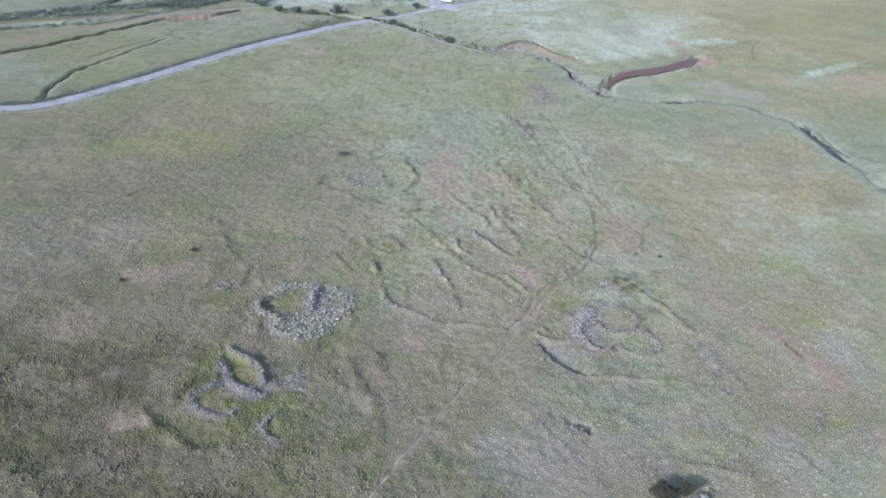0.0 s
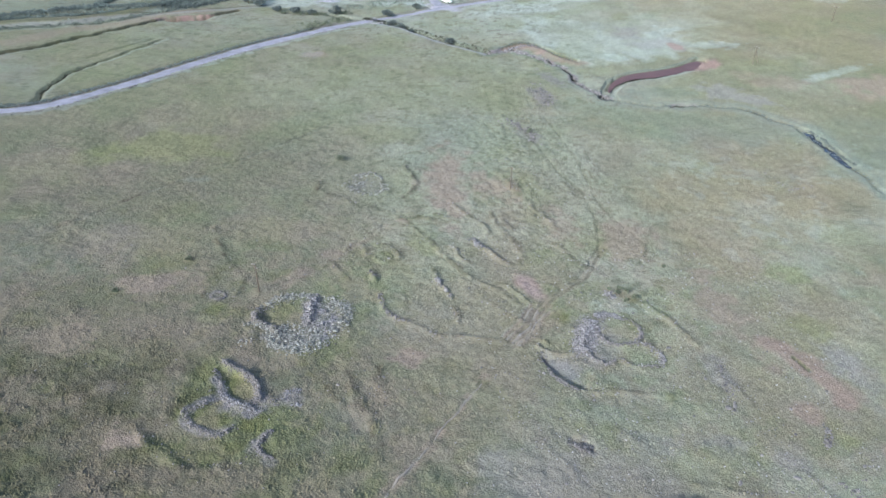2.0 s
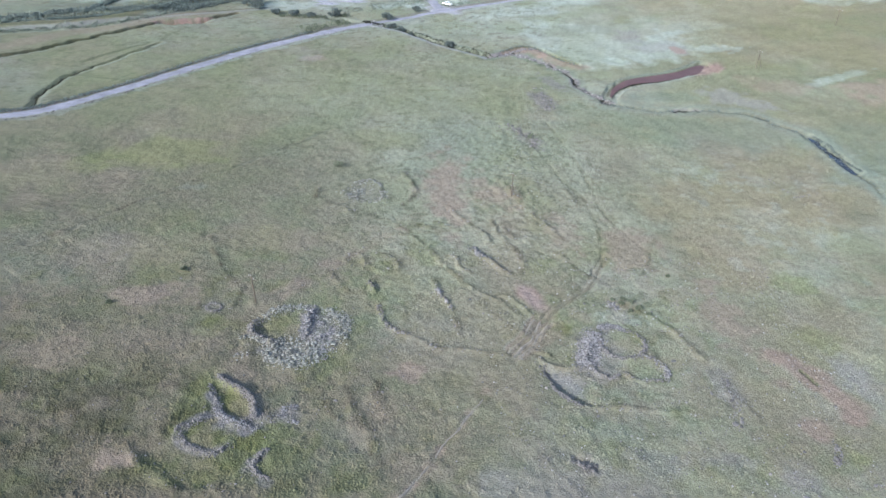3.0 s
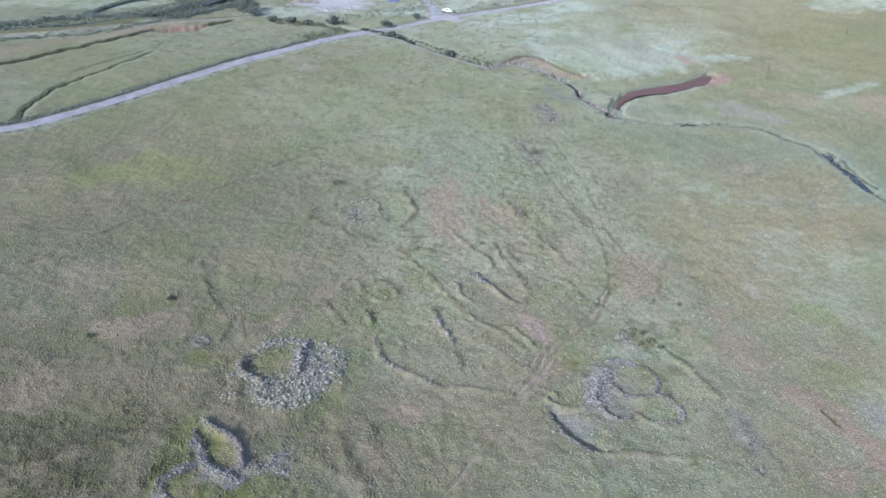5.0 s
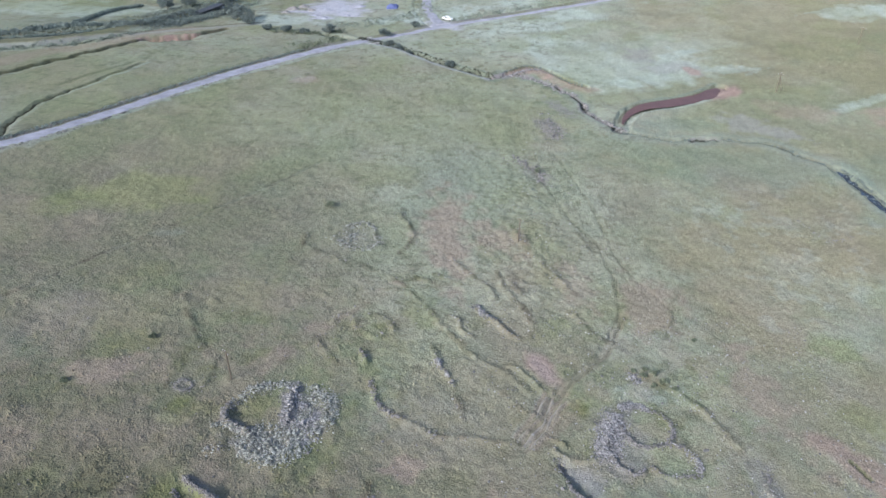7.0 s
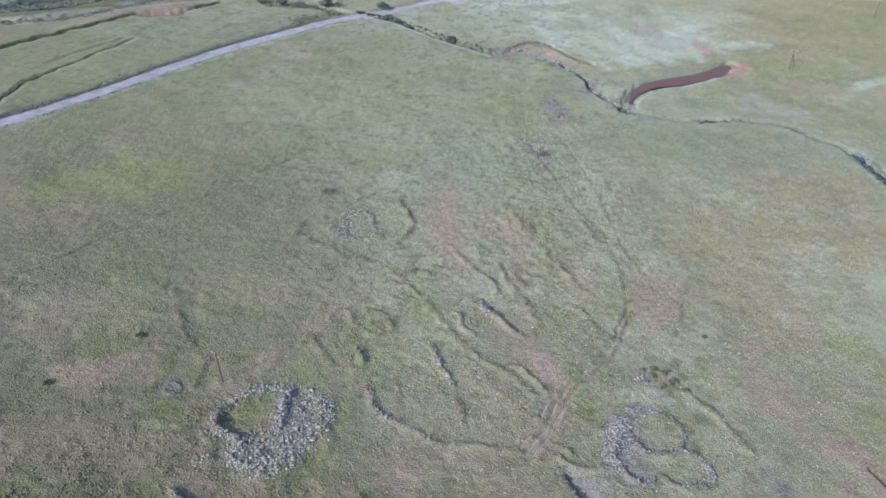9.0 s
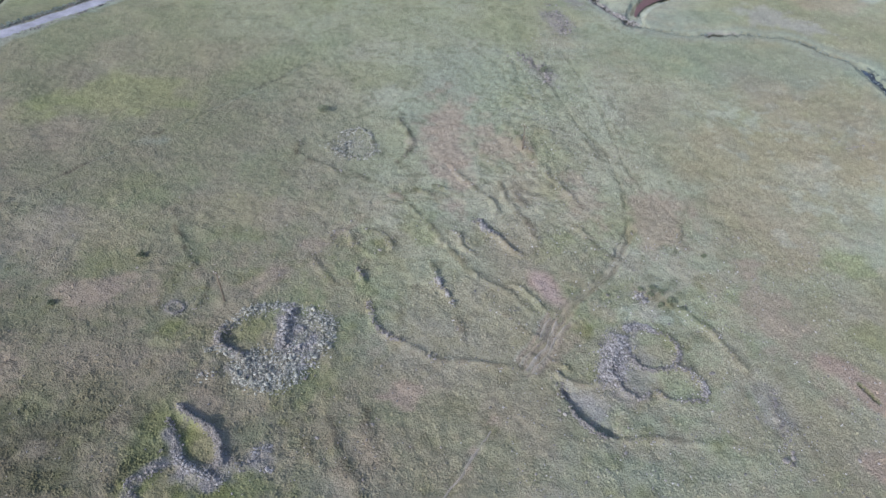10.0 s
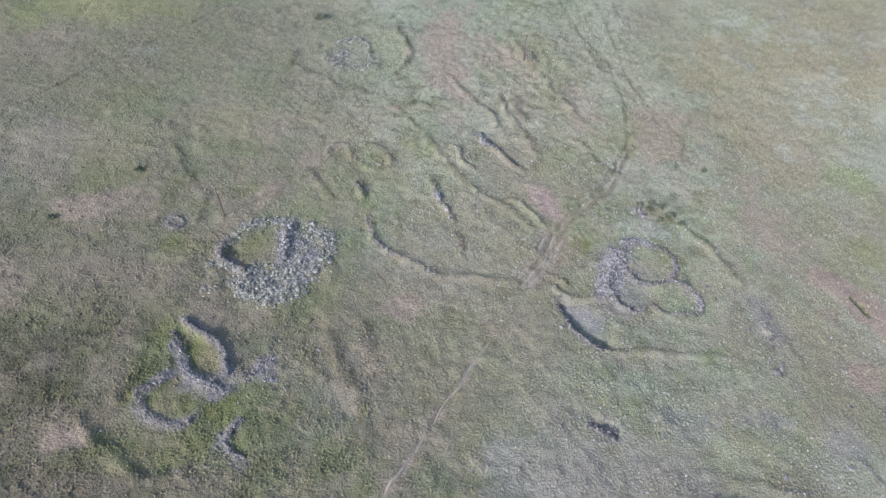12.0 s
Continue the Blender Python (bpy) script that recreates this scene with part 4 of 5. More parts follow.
def rubble_mesh(name, places, sizes, origin, mat, lift=0.0):
    """Many small stones joined into one mesh."""
    vs, fs, n = [], [], 0
    z = ground_at(places[:, 0], places[:, 1])
    for (x, y), zz, s in zip(places, z, sizes):
        k = random.randrange(len(STONES))
        a = random.random() * 6.283
        v = STONE_V[k] * s
        c, d = math.cos(a), math.sin(a)
        vs.append(np.stack([v[:, 0] * c - v[:, 1] * d + x - origin[0], v[:, 0] * d + v[:, 1] * c + y - origin[1], v[:, 2] + zz + s * 0.12 + lift * random.random() - origin[2]], 1))
        fs.append(STONE_F[k] + n)
        n += len(v)
    return mesh_from(name, np.vstack(vs), np.vstack(fs), mat)


def scatter_line(line, half, count, rng, ragged=1.0):
    """Plan places strewn along a line."""
    i = rng.random(count) * (len(line) - 1.001)
    k = i.astype(int)
    p = line[k] + (line[k + 1] - line[k]) * (i - k)[:, None]
    return p + rng.normal(0, half * 0.55 * ragged, (count, 2))


def thinned(p, rng, seed):
    """Leaves out stretches, as a wall that has fallen and been robbed."""
    keep = fractal(p[:, 0], p[:, 1], 2.4, 400 + seed, 3) + rng.uniform(-0.18, 0.18, len(p)) > (0.36 if seed in (1, 2, 7) else 0.42)
    return p[keep]


def stone_wall(name, label, category, lines, big, small, size=(0.2, 0.42), group="", seed=0, heap=0.25, tone="grey", spreads=()):
    """A tumbled dry-stone wall: stones as parts over beds of rubble. lines: points, half width, share, closed, and a tone of its own."""
    rng = np.random.default_rng(seed)
    random.seed(seed)
    ox, oy = np.mean([np.mean(l[0], 0) for l in lines], 0)
    oz = float(ground_at(ox, oy)[0])
    thing = empty(name, ox, oy, oz, label, category, group)
    total = sum(l[2] for l in lines)
    beds = {}
    for points, half, share, closed, *own in lines:
        hue = own[0] if own else tone
        line = curve(points, 0.4, closed)
        beds.setdefault(hue, []).append(thinned(scatter_line(line, half * 1.3, int(1.7 * small * share / total), rng), rng, seed))
        places = thinned(scatter_line(line, half * 0.95, int(1.5 * big * share / total), rng), rng, seed)
        z = ground_at(places[:, 0], places[:, 1])
        d = from_line(places[:, 0], places[:, 1], line, half * 4)[0]
        kinds = {"grey": STONES, "pale": PALE_STONES, "bright": BRIGHT_STONES}[hue]
        for (x, y), zz, away in zip(places, z, d):
            s = rng.uniform(*size)
            ob = new("stone", kinds[rng.integers(len(STONES))])
            ob.parent = thing
            ob.location = (x - ox, y - oy, zz - oz + s * 0.12 + heap * max(0, 1 - away / half) * rng.random())
            ob.rotation_euler = (rng.uniform(-0.3, 0.3), rng.uniform(-0.3, 0.3), rng.uniform(0, 6.28))
            ob.scale = (s * rng.uniform(0.8, 1.3), s, s * rng.uniform(0.8, 1.2))
    for x, y, rx, ry, count, hue in spreads:
        a, r = rng.uniform(0, 6.283, count), np.sqrt(rng.random(count))
        p = np.column_stack([x + rx * r * np.cos(a), y + ry * r * np.sin(a)])
        beds.setdefault(hue, []).append(p[fractal(p[:, 0], p[:, 1], 1.6, 500 + seed, 3) + rng.uniform(-0.15, 0.15, count) > 0.42])
    for hue, fine in beds.items():
        fine = np.vstack(fine)
        mat = {"grey": M_RUBBLE, "pale": M_RUBBLE_PALE, "bright": M_RUBBLE_BRIGHT}[hue]
        part("rubble", rubble_mesh("rubble", fine, rng.uniform(0.10, 0.30, len(fine)) * rng.uniform(0.8, 1.25, len(fine)), (ox, oy, oz), mat), None, thing, "strewn small grey stones", "stuff")
    return thing


def leaf_cloud(rng, lumps, count, size):
    """Leaves strewn through lumps (x, y, z, radius), as small folded leaf pairs."""
    vs, fs = [], []
    lumps = np.array(lumps)
    w = lumps[:, 3] ** 2
    pick = rng.choice(len(lumps), count, p=w / w.sum())
    way = rng.normal(size=(count, 3))
    way /= np.linalg.norm(way, axis=1, keepdims=True)
    centre = lumps[pick, :3] + way * (lumps[pick, 3] * rng.uniform(0.45, 1.05, count))[:, None] * (1, 1, 0.8)
    a = rng.normal(size=(count, 3))
    a /= np.linalg.norm(a, axis=1, keepdims=True)
    b = np.cross(a, rng.normal(size=(count, 3)))
    b /= np.linalg.norm(b, axis=1, keepdims=True)
    n = np.cross(a, b)
    s = size * rng.uniform(0.6, 1.4, count)[:, None]
    v = np.stack([centre - a * s, centre - b * s * 0.5 + n * s * 0.25, centre + a * s, centre + b * s * 0.5 + n * s * 0.25, centre], 1).reshape(-1, 3)
    k = np.arange(count)[:, None] * 5
    f = np.concatenate([k + (0, 1, 4), k + (1, 2, 4), k + (2, 3, 4), k + (3, 0, 4)], 0)
    v[:, 2] = np.maximum(v[:, 2], 0.03)
    return v, f


def limb(bm, a, b, ra, rb, sides=6):
    a, b = Vector(a), Vector(b)
    turn = (b - a).to_track_quat("Z", "Y").to_matrix()
    rings = []
    for p, r in ((a, ra), ((a + b) / 2, (ra + rb) / 2), (b, rb)):
        rings.append([bm.verts.new(p + turn @ Vector((math.cos(6.283 * i / sides) * r, math.sin(6.283 * i / sides) * r, 0))) for i in range(sides)])
    for lo, hi in zip(rings, rings[1:]):
        for i in range(sides):
            bm.faces.new((lo[i], lo[(i + 1) % sides], hi[(i + 1) % sides], hi[i]))


def shrub(name, label, category, x, y, height, spread, leaves=500, leaf=0.16, mat=None, group="", seed=0):
    """A bush or small tree: a forked trunk and an uneven crown of leaves."""
    rng = np.random.default_rng(seed + 1000)
    z = float(ground_at(x, y)[0])
    thing = empty(name, x, y, z, label, category, group)
    bm = bmesh.new()
    fork = height * 0.3
    limb(bm, (0, 0, -0.15), (0.05, 0, fork), 0.05 * height, 0.035 * height)
    lumps = []
    for i in range(rng.integers(6, 10)):
        a = 6.283 * i / 7 + rng.uniform(-0.4, 0.4)
        r = spread * rng.uniform(0.25, 0.75)
        top = (math.cos(a) * r, math.sin(a) * r, height * rng.uniform(0.38, 0.8))
        limb(bm, (0.05, 0, fork * 0.9), top, 0.025 * height, 0.008 * height, 5)
        lumps.append((*top, spread * rng.uniform(0.25, 0.42)))
    lumps.append((0, 0, height * 0.78, spread * 0.4))
    part("trunk", bm, M_BARK, thing)
    v, f = leaf_cloud(rng, lumps, leaves, leaf)
    part("crown", mesh_from("crown", v, f, mat or M_LEAF), None, thing)
    return thing


def strip(name, line, half, lift, mat, across=5, crown=0.08, edge=0.5, seed=3, broken=0.0):
    """A road surface draped on the ground, with ragged edges."""
    tangent = np.gradient(line, axis=0)
    tangent /= np.linalg.norm(tangent, axis=1, keepdims=True)
    side = np.stack([-tangent[:, 1], tangent[:, 0]], 1)
    rows = []
    for k in np.linspace(-1, 1, across):
        w = half * (1 - 0.32 * np.exp(-(((line[:, 1] - 298) / 12) ** 2))) - 0.7 * np.clip((line[:, 0] - 6) / 8, 0, 1) * (line[:, 1] < 400) * (half > 2) + edge * (value_noise(line[:, 0] * 1.0, line[:, 1] + 50 * np.sign(k), 4.0, seed) - 0.5) * 2
        p = line + side * (k * w)[:, None]
        z = ground_at(p[:, 0], p[:, 1]) + lift + crown * (1 - k * k) + broken * (value_noise(p[:, 0], p[:, 1], 1.7, seed + 8) - 0.5)
        if abs(k) == 1:
            z -= lift + 0.12
        rows.append(np.column_stack([p, z]))
    v = np.stack(rows, 1).reshape(-1, 3)
    n = len(line)
    b = (np.arange(n - 1)[:, None] * across + np.arange(across - 1)[None, :]).ravel()
    return mesh_from(name, v, np.stack([b, b + 1, b + across + 1, b + across], 1), mat, True)


def water_sheet(name, label, line, half, level, mat, head=0.15):
    """A level sheet of water that follows a channel and tapers at its ends."""
    tangent = np.gradient(line, axis=0)
    tangent /= np.linalg.norm(tangent, axis=1, keepdims=True)
    side = np.stack([-tangent[:, 1], tangent[:, 0]], 1)
    s = np.linspace(0, 1, len(line))
    w = half * np.minimum(1, np.minimum(s / head + 0.12, (1 - s) / 0.12 + 0.3))
    v = np.stack([np.column_stack([line + side * (k * w)[:, None], level]) for k in (-1, -0.3, 0.3, 1)], 1).reshape(-1, 3)
    b = (np.arange(len(line) - 1)[:, None] * 4 + np.arange(3)[None, :]).ravel()
    ob = new(name, mesh_from(name, v, np.stack([b, b + 1, b + 5, b + 4], 1), mat, True))
    return tagged(ob, label, "water", kind="structure")


# ---- road, water ----
tagged(new("road", strip("road", curve(ROAD[::3], 1.0), ROAD_HALF, 0.05, M_ROAD, 7)), "pale grey gravel road across the grassland", "road", kind="structure")
tagged(new("road_branch", strip("road_branch", curve(BRANCH[2::3], 1.0), 2.4, 0.09, M_ROAD, 7)), "pale grey gravel side road at a junction", "road", kind="structure")
d_low = ground_at(RED_POOL[:, 0], RED_POOL[:, 1])
water_sheet("water_red", "shallow muddy red-brown pool in an eroded bend", RED_POOL[4:], 2.55, np.full(len(RED_POOL) - 4, np.median(d_low) + 0.5), M_MUD_WATER, 0.55)
d_low = ground_at(DARK_POOL[:, 0], DARK_POOL[:, 1])
water_sheet("water_dark", "narrow dark pool reflecting the sky", DARK_POOL, 1.2, d_low + 0.3, M_CLEAR_WATER)
for line, w in ((STREAM_TOP, 0.7), (STREAM_MID, 0.8)):
    zl = ground_at(line[:, 0], line[:, 1])
    water_sheet("water_stream", "thin stream in a cut channel", line, w, np.minimum.accumulate(zl + 0.12), M_CLEAR_WATER)

tagged(new("footpath", strip("footpath", FOOTPATH[24:], 0.17, 0.03, M_PATH, 5, 0.0, 0.22, 21, 0.22)), "narrow worn footpath of pale earth through grass", "footpath", kind="structure")
for k, shift in enumerate((-1.1, -0.2, 0.8)):
    rut = ragged(TRACK[1:30:6] + (shift, -shift * 0.7), 0.5, 0.25, 2.5, 130 + k)
    tagged(new("track_rut", strip("track_rut", rut, 0.2, 0.03, M_PATH, 5, 0.0, 0.16, 31 + k, 0.16)), "pale worn rut of an old track", "track", kind="structure")

# ---- stone walls ----
stone_wall("stone_enclosure", "large tumbled ring of pale grey lichened stones", "stone ruin", [
    ([(-30.2, 98), (-28.8, 100.2), (-26, 102), (-22.9, 102.2)], 0.9, 1.4, False),
    ([(-26.8, 91.4), (-29.1, 92.9), (-31, 93.8), (-31.4, 96), (-30.2, 98)], 0.6, 1.0, False, "grey"),
    ([(-32.4, 92.8), (-30, 92.6), (-27.6, 91)], 0.5, 0.6, False),
    ([(-22.3, 102), (-22.5, 97.6), (-22.2, 94.4)], 0.9, 2.0, False, "bright"),
    ([(-21.3, 97.4), (-20.2, 97.8), (-18.7, 96.8), (-18.6, 94.9), (-20.4, 94)], 0.5, 2.0, False, "bright"),
    ([(-20.6, 102), (-18.2, 100.8), (-16.4, 98.2), (-16.2, 95.2), (-18, 92.6)], 1.0, 1.6, False),
    ([(-26.6, 91.2), (-24.4, 92.6), (-23.6, 89.6), (-21.4, 88), (-20.2, 90.6), (-22, 92.4)], 1.3, 3.8, False),
    ([(-28.6, 90.4), (-26.6, 88), (-24, 86.8), (-21.6, 87)], 0.9, 1.4, False)], 290, 3700, (0.24, 0.5), seed=1, heap=0.45, tone="pale",
    spreads=((-18.6, 97.6, 3.4, 4.8, 700, "pale"), (-23, 89.6, 5.0, 3.2, 700, "pale"), (-19.6, 92, 2.6, 2.8, 350, "bright"), (-31, 88, 1.6, 1.6, 60, "pale")))
stone_wall("oval_enclosure", "oval dry-stone enclosure wall with grass inside", "stone ruin", [
    ([(-33.4, 83.1), (-31.7, 81.7), (-29.5, 80.2), (-28, 79.1), (-26.9, 77), (-26.3, 75), (-26.8, 74.2)], 0.36, 3.0, False),
    ([(-34.3, 81.1), (-33.4, 79.9), (-32.6, 78.3), (-31.4, 76.2)], 0.3, 0.7, False),
    ([(-31.9, 76.6), (-30.4, 74.4), (-28.6, 73.4), (-26.8, 72.8), (-25.6, 72.1)], 0.5, 1.2, False, "bright")], 150, 850, (0.16, 0.36), seed=2, heap=0.4)
stone_wall("ring_wall", "broken curve of grey stones in rough grass", "stone ruin", [([(-33.2, 75.3), (-33.6, 73.3), (-34.9, 72.4), (-36, 72), (-35, 70.1), (-33.7, 68.9), (-31.8, 67.8), (-29.7, 67.4), (-28.5, 68.8)], 0.34, 1, False)], 44, 190, seed=3, group="stone rings")
stone_wall("wall_spur", "short spread of grey stones beside an enclosure", "stone ruin", [([(-25.5, 74.5), (-23.6, 74.7), (-22.7, 75.7), (-22.2, 76.8), (-21.3, 77.3)], 0.5, 1, False), ([(-22.2, 76.5), (-22.5, 75.1), (-21.4, 74.2), (-20.2, 74.1)], 0.3, 0.6, False)], 44, 240, seed=4, tone="bright")
stone_wall("hooked_wall", "small hook-shaped curve of grey stones", "stone ruin", [([(-23.1, 68.5), (-24, 67.3), (-24.3, 65.5), (-23.7, 64.5), (-22.1, 63.8)], 0.35, 1, False)], 34, 170, seed=5)
stone_wall("hut_circle", "small neat circle of pale stones in grass", "stone ruin", [([(-40.6, 101), (-39.6, 102.4), (-37.9, 101.3), (-38.8, 99.7)], 0.14, 1, True)], 40, 60, (0.16, 0.26), seed=6, heap=0.05)
stone_wall("ring_wall", "thick tumbled half ring of lilac-grey stones", "stone ruin", [
    ([(31.8, 100), (30.1, 101), (27.8, 100.3), (26.5, 98.6)], 0.45, 1.4, False),
    ([(26.5, 98.6), (25.4, 96.4), (24.6, 93.8), (24, 92), (23.6, 90.2)], 1.3, 5.5, False),
    ([(26.8, 96.4), (27.8, 93.3), (30.1, 92.4), (33.3, 93.1)], 0.35, 0.6, False, "grey"), ([(31.8, 100), (33.9, 98.6), (34.6, 95.9), (33.3, 93.1)], 0.35, 0.5, False, "grey")], 190, 3000, (0.2, 0.46), seed=7, tone="bright", group="stone rings", heap=0.3)
stone_wall("ring_wall", "low grassed ring with scattered grey stones", "stone ruin", [([(24.1, 90.5), (25.3, 88.2), (27.1, 87.1), (28.5, 88.3)], 0.3, 1, False)], 20, 110, seed=8, group="stone rings")
stone_wall("ring_wall", "small ring with pale stones along one side", "stone ruin", [([(29.4, 88.8), (30.7, 87.4), (33.4, 87), (35.8, 87.4)], 0.3, 0.5, False, "grey"), ([(35.6, 91.8), (36.5, 90), (36.4, 87.8)], 0.4, 1.6, False), ([(33.3, 93.1), (35.4, 92.3)], 0.4, 0.4, False, "grey")], 50, 260, seed=9, tone="bright", group="stone rings")
stone_wall("crescent_wall", "crescent bank faced with dark grey stones", "stone ruin", [([(16.3, 89.7), (16.7, 87.4), (17.3, 85.4), (18.2, 83.5), (19.5, 81.8), (21, 80.7)], 0.4, 1, False)], 44, 200, (0.2, 0.45), seed=10)
stone_wall("rock_outcrop", "small broken ledge of dark grey rock", "rock", [([(18.1, 69.7), (18.9, 68.4), (20.5, 67.5)], 0.3, 1, False), ([(19.4, 68.4), (21, 68.5)], 0.3, 0.5, False)], 30, 60, (0.25, 0.55), seed=25)
stone_wall("rock_outcrop", "pale grey rock ledge breaking through the grass", "rock", [([(6.2, 126.2), (8, 123.1), (10.1, 121)], 0.6, 1, False)], 54, 260, (0.25, 0.65), seed=11, tone="bright")
stone_wall("wall_remnant", "line of sunken grey stones in the grass", "stone ruin", [([(-13.4, 111.4), (-11.9, 108.2)], 0.4, 0.8, False), ([(-11.2, 104.2), (-9.7, 99.6), (-7.9, 97.4), (-5.8, 96.2)], 0.4, 1, False)], 30, 150, (0.25, 0.55), seed=12, group="wall remnants")
stone_wall("wall_remnant", "knot of pale stones on a grassed bank", "stone ruin", [([(-1.1, 110.9), (-0.5, 109)], 0.6, 1.6, False), ([(-0.5, 109), (0.9, 106.6), (2.1, 103.8)], 0.4, 0.8, False)], 30, 150, (0.3, 0.65), seed=13, tone="bright", group="wall remnants")
stone_wall("ring_wall", "faint far ring of pale stones in grass", "stone ruin", [([(-20.1, 145.9), (-22, 148.4), (-20.2, 152.8), (-15.9, 155.1), (-13.7, 150.4), (-13.6, 145.7), (-17, 144.6)], 1.0, 1, True), ([(-19.5, 148), (-17.5, 150.5)], 1.6, 0.5, False)], 70, 620, (0.24, 0.5), seed=14, heap=0.3, tone="pale", group="stone rings")
stone_wall("rock_outcrop", "scatter of grey rocks on the slope", "rock", [([(32.4, 205), (31.3, 211), (29.6, 220)], 2.6, 1, False)], 50, 260, (0.35, 0.8), seed=15)
stone_wall("rock_outcrop", "broken grey rocks along a slope edge", "rock", [([(26, 177), (23.2, 185.9), (18, 192.4)], 1.5, 1, False)], 50, 320, (0.3, 0.8), seed=16)

stone_wall("rock_outcrop", "knot of pale stones beside low bushes", "rock", [([(31, 108.4), (32.2, 107.4), (31.8, 106.4)], 0.8, 1, False)], 22, 90, (0.2, 0.45), seed=21, tone="bright")
stone_wall("stone_row", "loose line of grey stones down the slope", "stone ruin", [([(45.8, 89.5), (45.7, 84.2), (44.6, 78)], 0.9, 1, False)], 22, 80, (0.25, 0.6), seed=22)
stone_wall("rock_outcrop", "dark grey stones along a grassy slope edge", "rock", [([(57.4, 74.8), (56.6, 72), (55.5, 70)], 0.5, 1, False)], 16, 40, (0.3, 0.6), seed=23)
stone_wall("rock_outcrop", "few grey rocks in rough grass", "rock", [([(54, 64.4), (55.2, 63), (56.2, 62.3)], 0.8, 1, False)], 14, 40, (0.3, 0.6), seed=24)
stone_wall("stone_row", "short faint row of grey stones in the grass", "stone ruin", [([(81.5, 163.5), (82.7, 159), (84, 155.4)], 0.5, 1, False)], 10, 24, (0.2, 0.4), seed=18, tone="grey", group="stone rows")
stone_wall("stone_row", "short faint row of grey stones in the grass", "stone ruin", [([(83.4, 152.2), (86.4, 153.6), (91.1, 154.7)], 0.5, 1, False)], 10, 24, (0.2, 0.4), seed=19, tone="grey", group="stone rows")


# ---- power line ----
def utility_pole(x, y, height, strut, seed):
    z = float(ground_at(x, y)[0])
    label = "weathered wooden utility pole braced by a strut" if strut else "weathered wooden utility pole standing in grass"
    thing = empty("utility_pole", x, y, z, label, "utility pole", "power line poles")
    bm = bmesh.new()
    limb(bm, (0, 0, -0.3), (0.03, 0, height), 0.14, 0.10, 10)
    part("post", bm, M_BARK, thing)
    bm = bmesh.new()
    box(bm, 0, 0, height - 0.45, 0.1, 1.7, 0.12, bevel=0.01)
    bm.transform(Matrix.Rotation(radians(45), 4, "Z"))
    part("crossarm", bm, M_BARK, thing)
    for k in (-0.75, 0, 0.75):
        bm = bmesh.new()
        a = radians(45)
        at = (-math.sin(a) * k, math.cos(a) * k, height - 0.33 + (0.32 if k == 0 else 0))
        bmesh.ops.create_cone(bm, cap_ends=True, segments=10, radius1=0.07, radius2=0.04, depth=0.22, matrix=pose(*at) @ pose(0, 0, 0.11))
        part("insulator", bm, M_CONCRETE, thing, "grey porcelain insulator")
    if strut:
        bm = bmesh.new()
        limb(bm, (2.2, 1.2, -0.2), (0.05, 0, height * 0.8), 0.11, 0.09, 8)
        part("strut", bm, M_BARK, thing)


for i, (x, y, h, s) in enumerate(((-32.3, 102.8, 6.0, False), (16.3, 149.2, 6.0, False), (104.6, 235.4, 6.2, True), (145.4, 269.6, 6.0, False))):
    utility_pole(x, y, h, s, i)

# ---- shrubs and trees ----
shrub("bush", "broad dark green bush beside grey boulders", "bush", 28.2, 56.4, 2.2, 2.3, 2000, 0.14, M_LEAF_DARK, seed=1)
shrub("bush", "rounded dark bush crowding a grey boulder", "bush", 31.2, 57.3, 2.3, 1.6, 1300, 0.14, M_LEAF_DARK, seed=2)
stone_wall("rock_outcrop", "rounded grey boulders beside a small tree", "rock", [([(32.4, 55.8), (33.4, 56.4), (34.6, 55.8)], 0.7, 1, False)], 14, 30, (0.8, 1.6), seed=17, tone="bright")
for i, (x, y, h, w) in enumerate(((-25.4, 162.3, 1.6, 1.5), (24.6, 183.5, 1.8, 1.3), (33.0, 108.2, 0.9, 0.8), (34.9, 108.6, 1.1, 1.0), (36.0, 106.6, 0.8, 0.8), (34.3, 105.8, 0.6, 0.7), (31.8, 109.4, 0.6, 0.6), (33.8, 109.8, 0.8, 0.7), (37.4, 105.0, 0.5, 0.6), (-47.6, 112.3, 0.8, 0.9), (-56.8, 101, 0.6, 0.7), (44.5, 118.1, 0.6, 0.6))):
    shrub("bush", "low grey-green bush on the grassland", "bush", x, y, h * 0.8, w, 300 if 31 < x < 38 and y < 110 else 600, 0.11, M_LEAF_PALE if y > 150 or 31 < x < 38 else None, seed=20 + i, group="bushes on the slope")
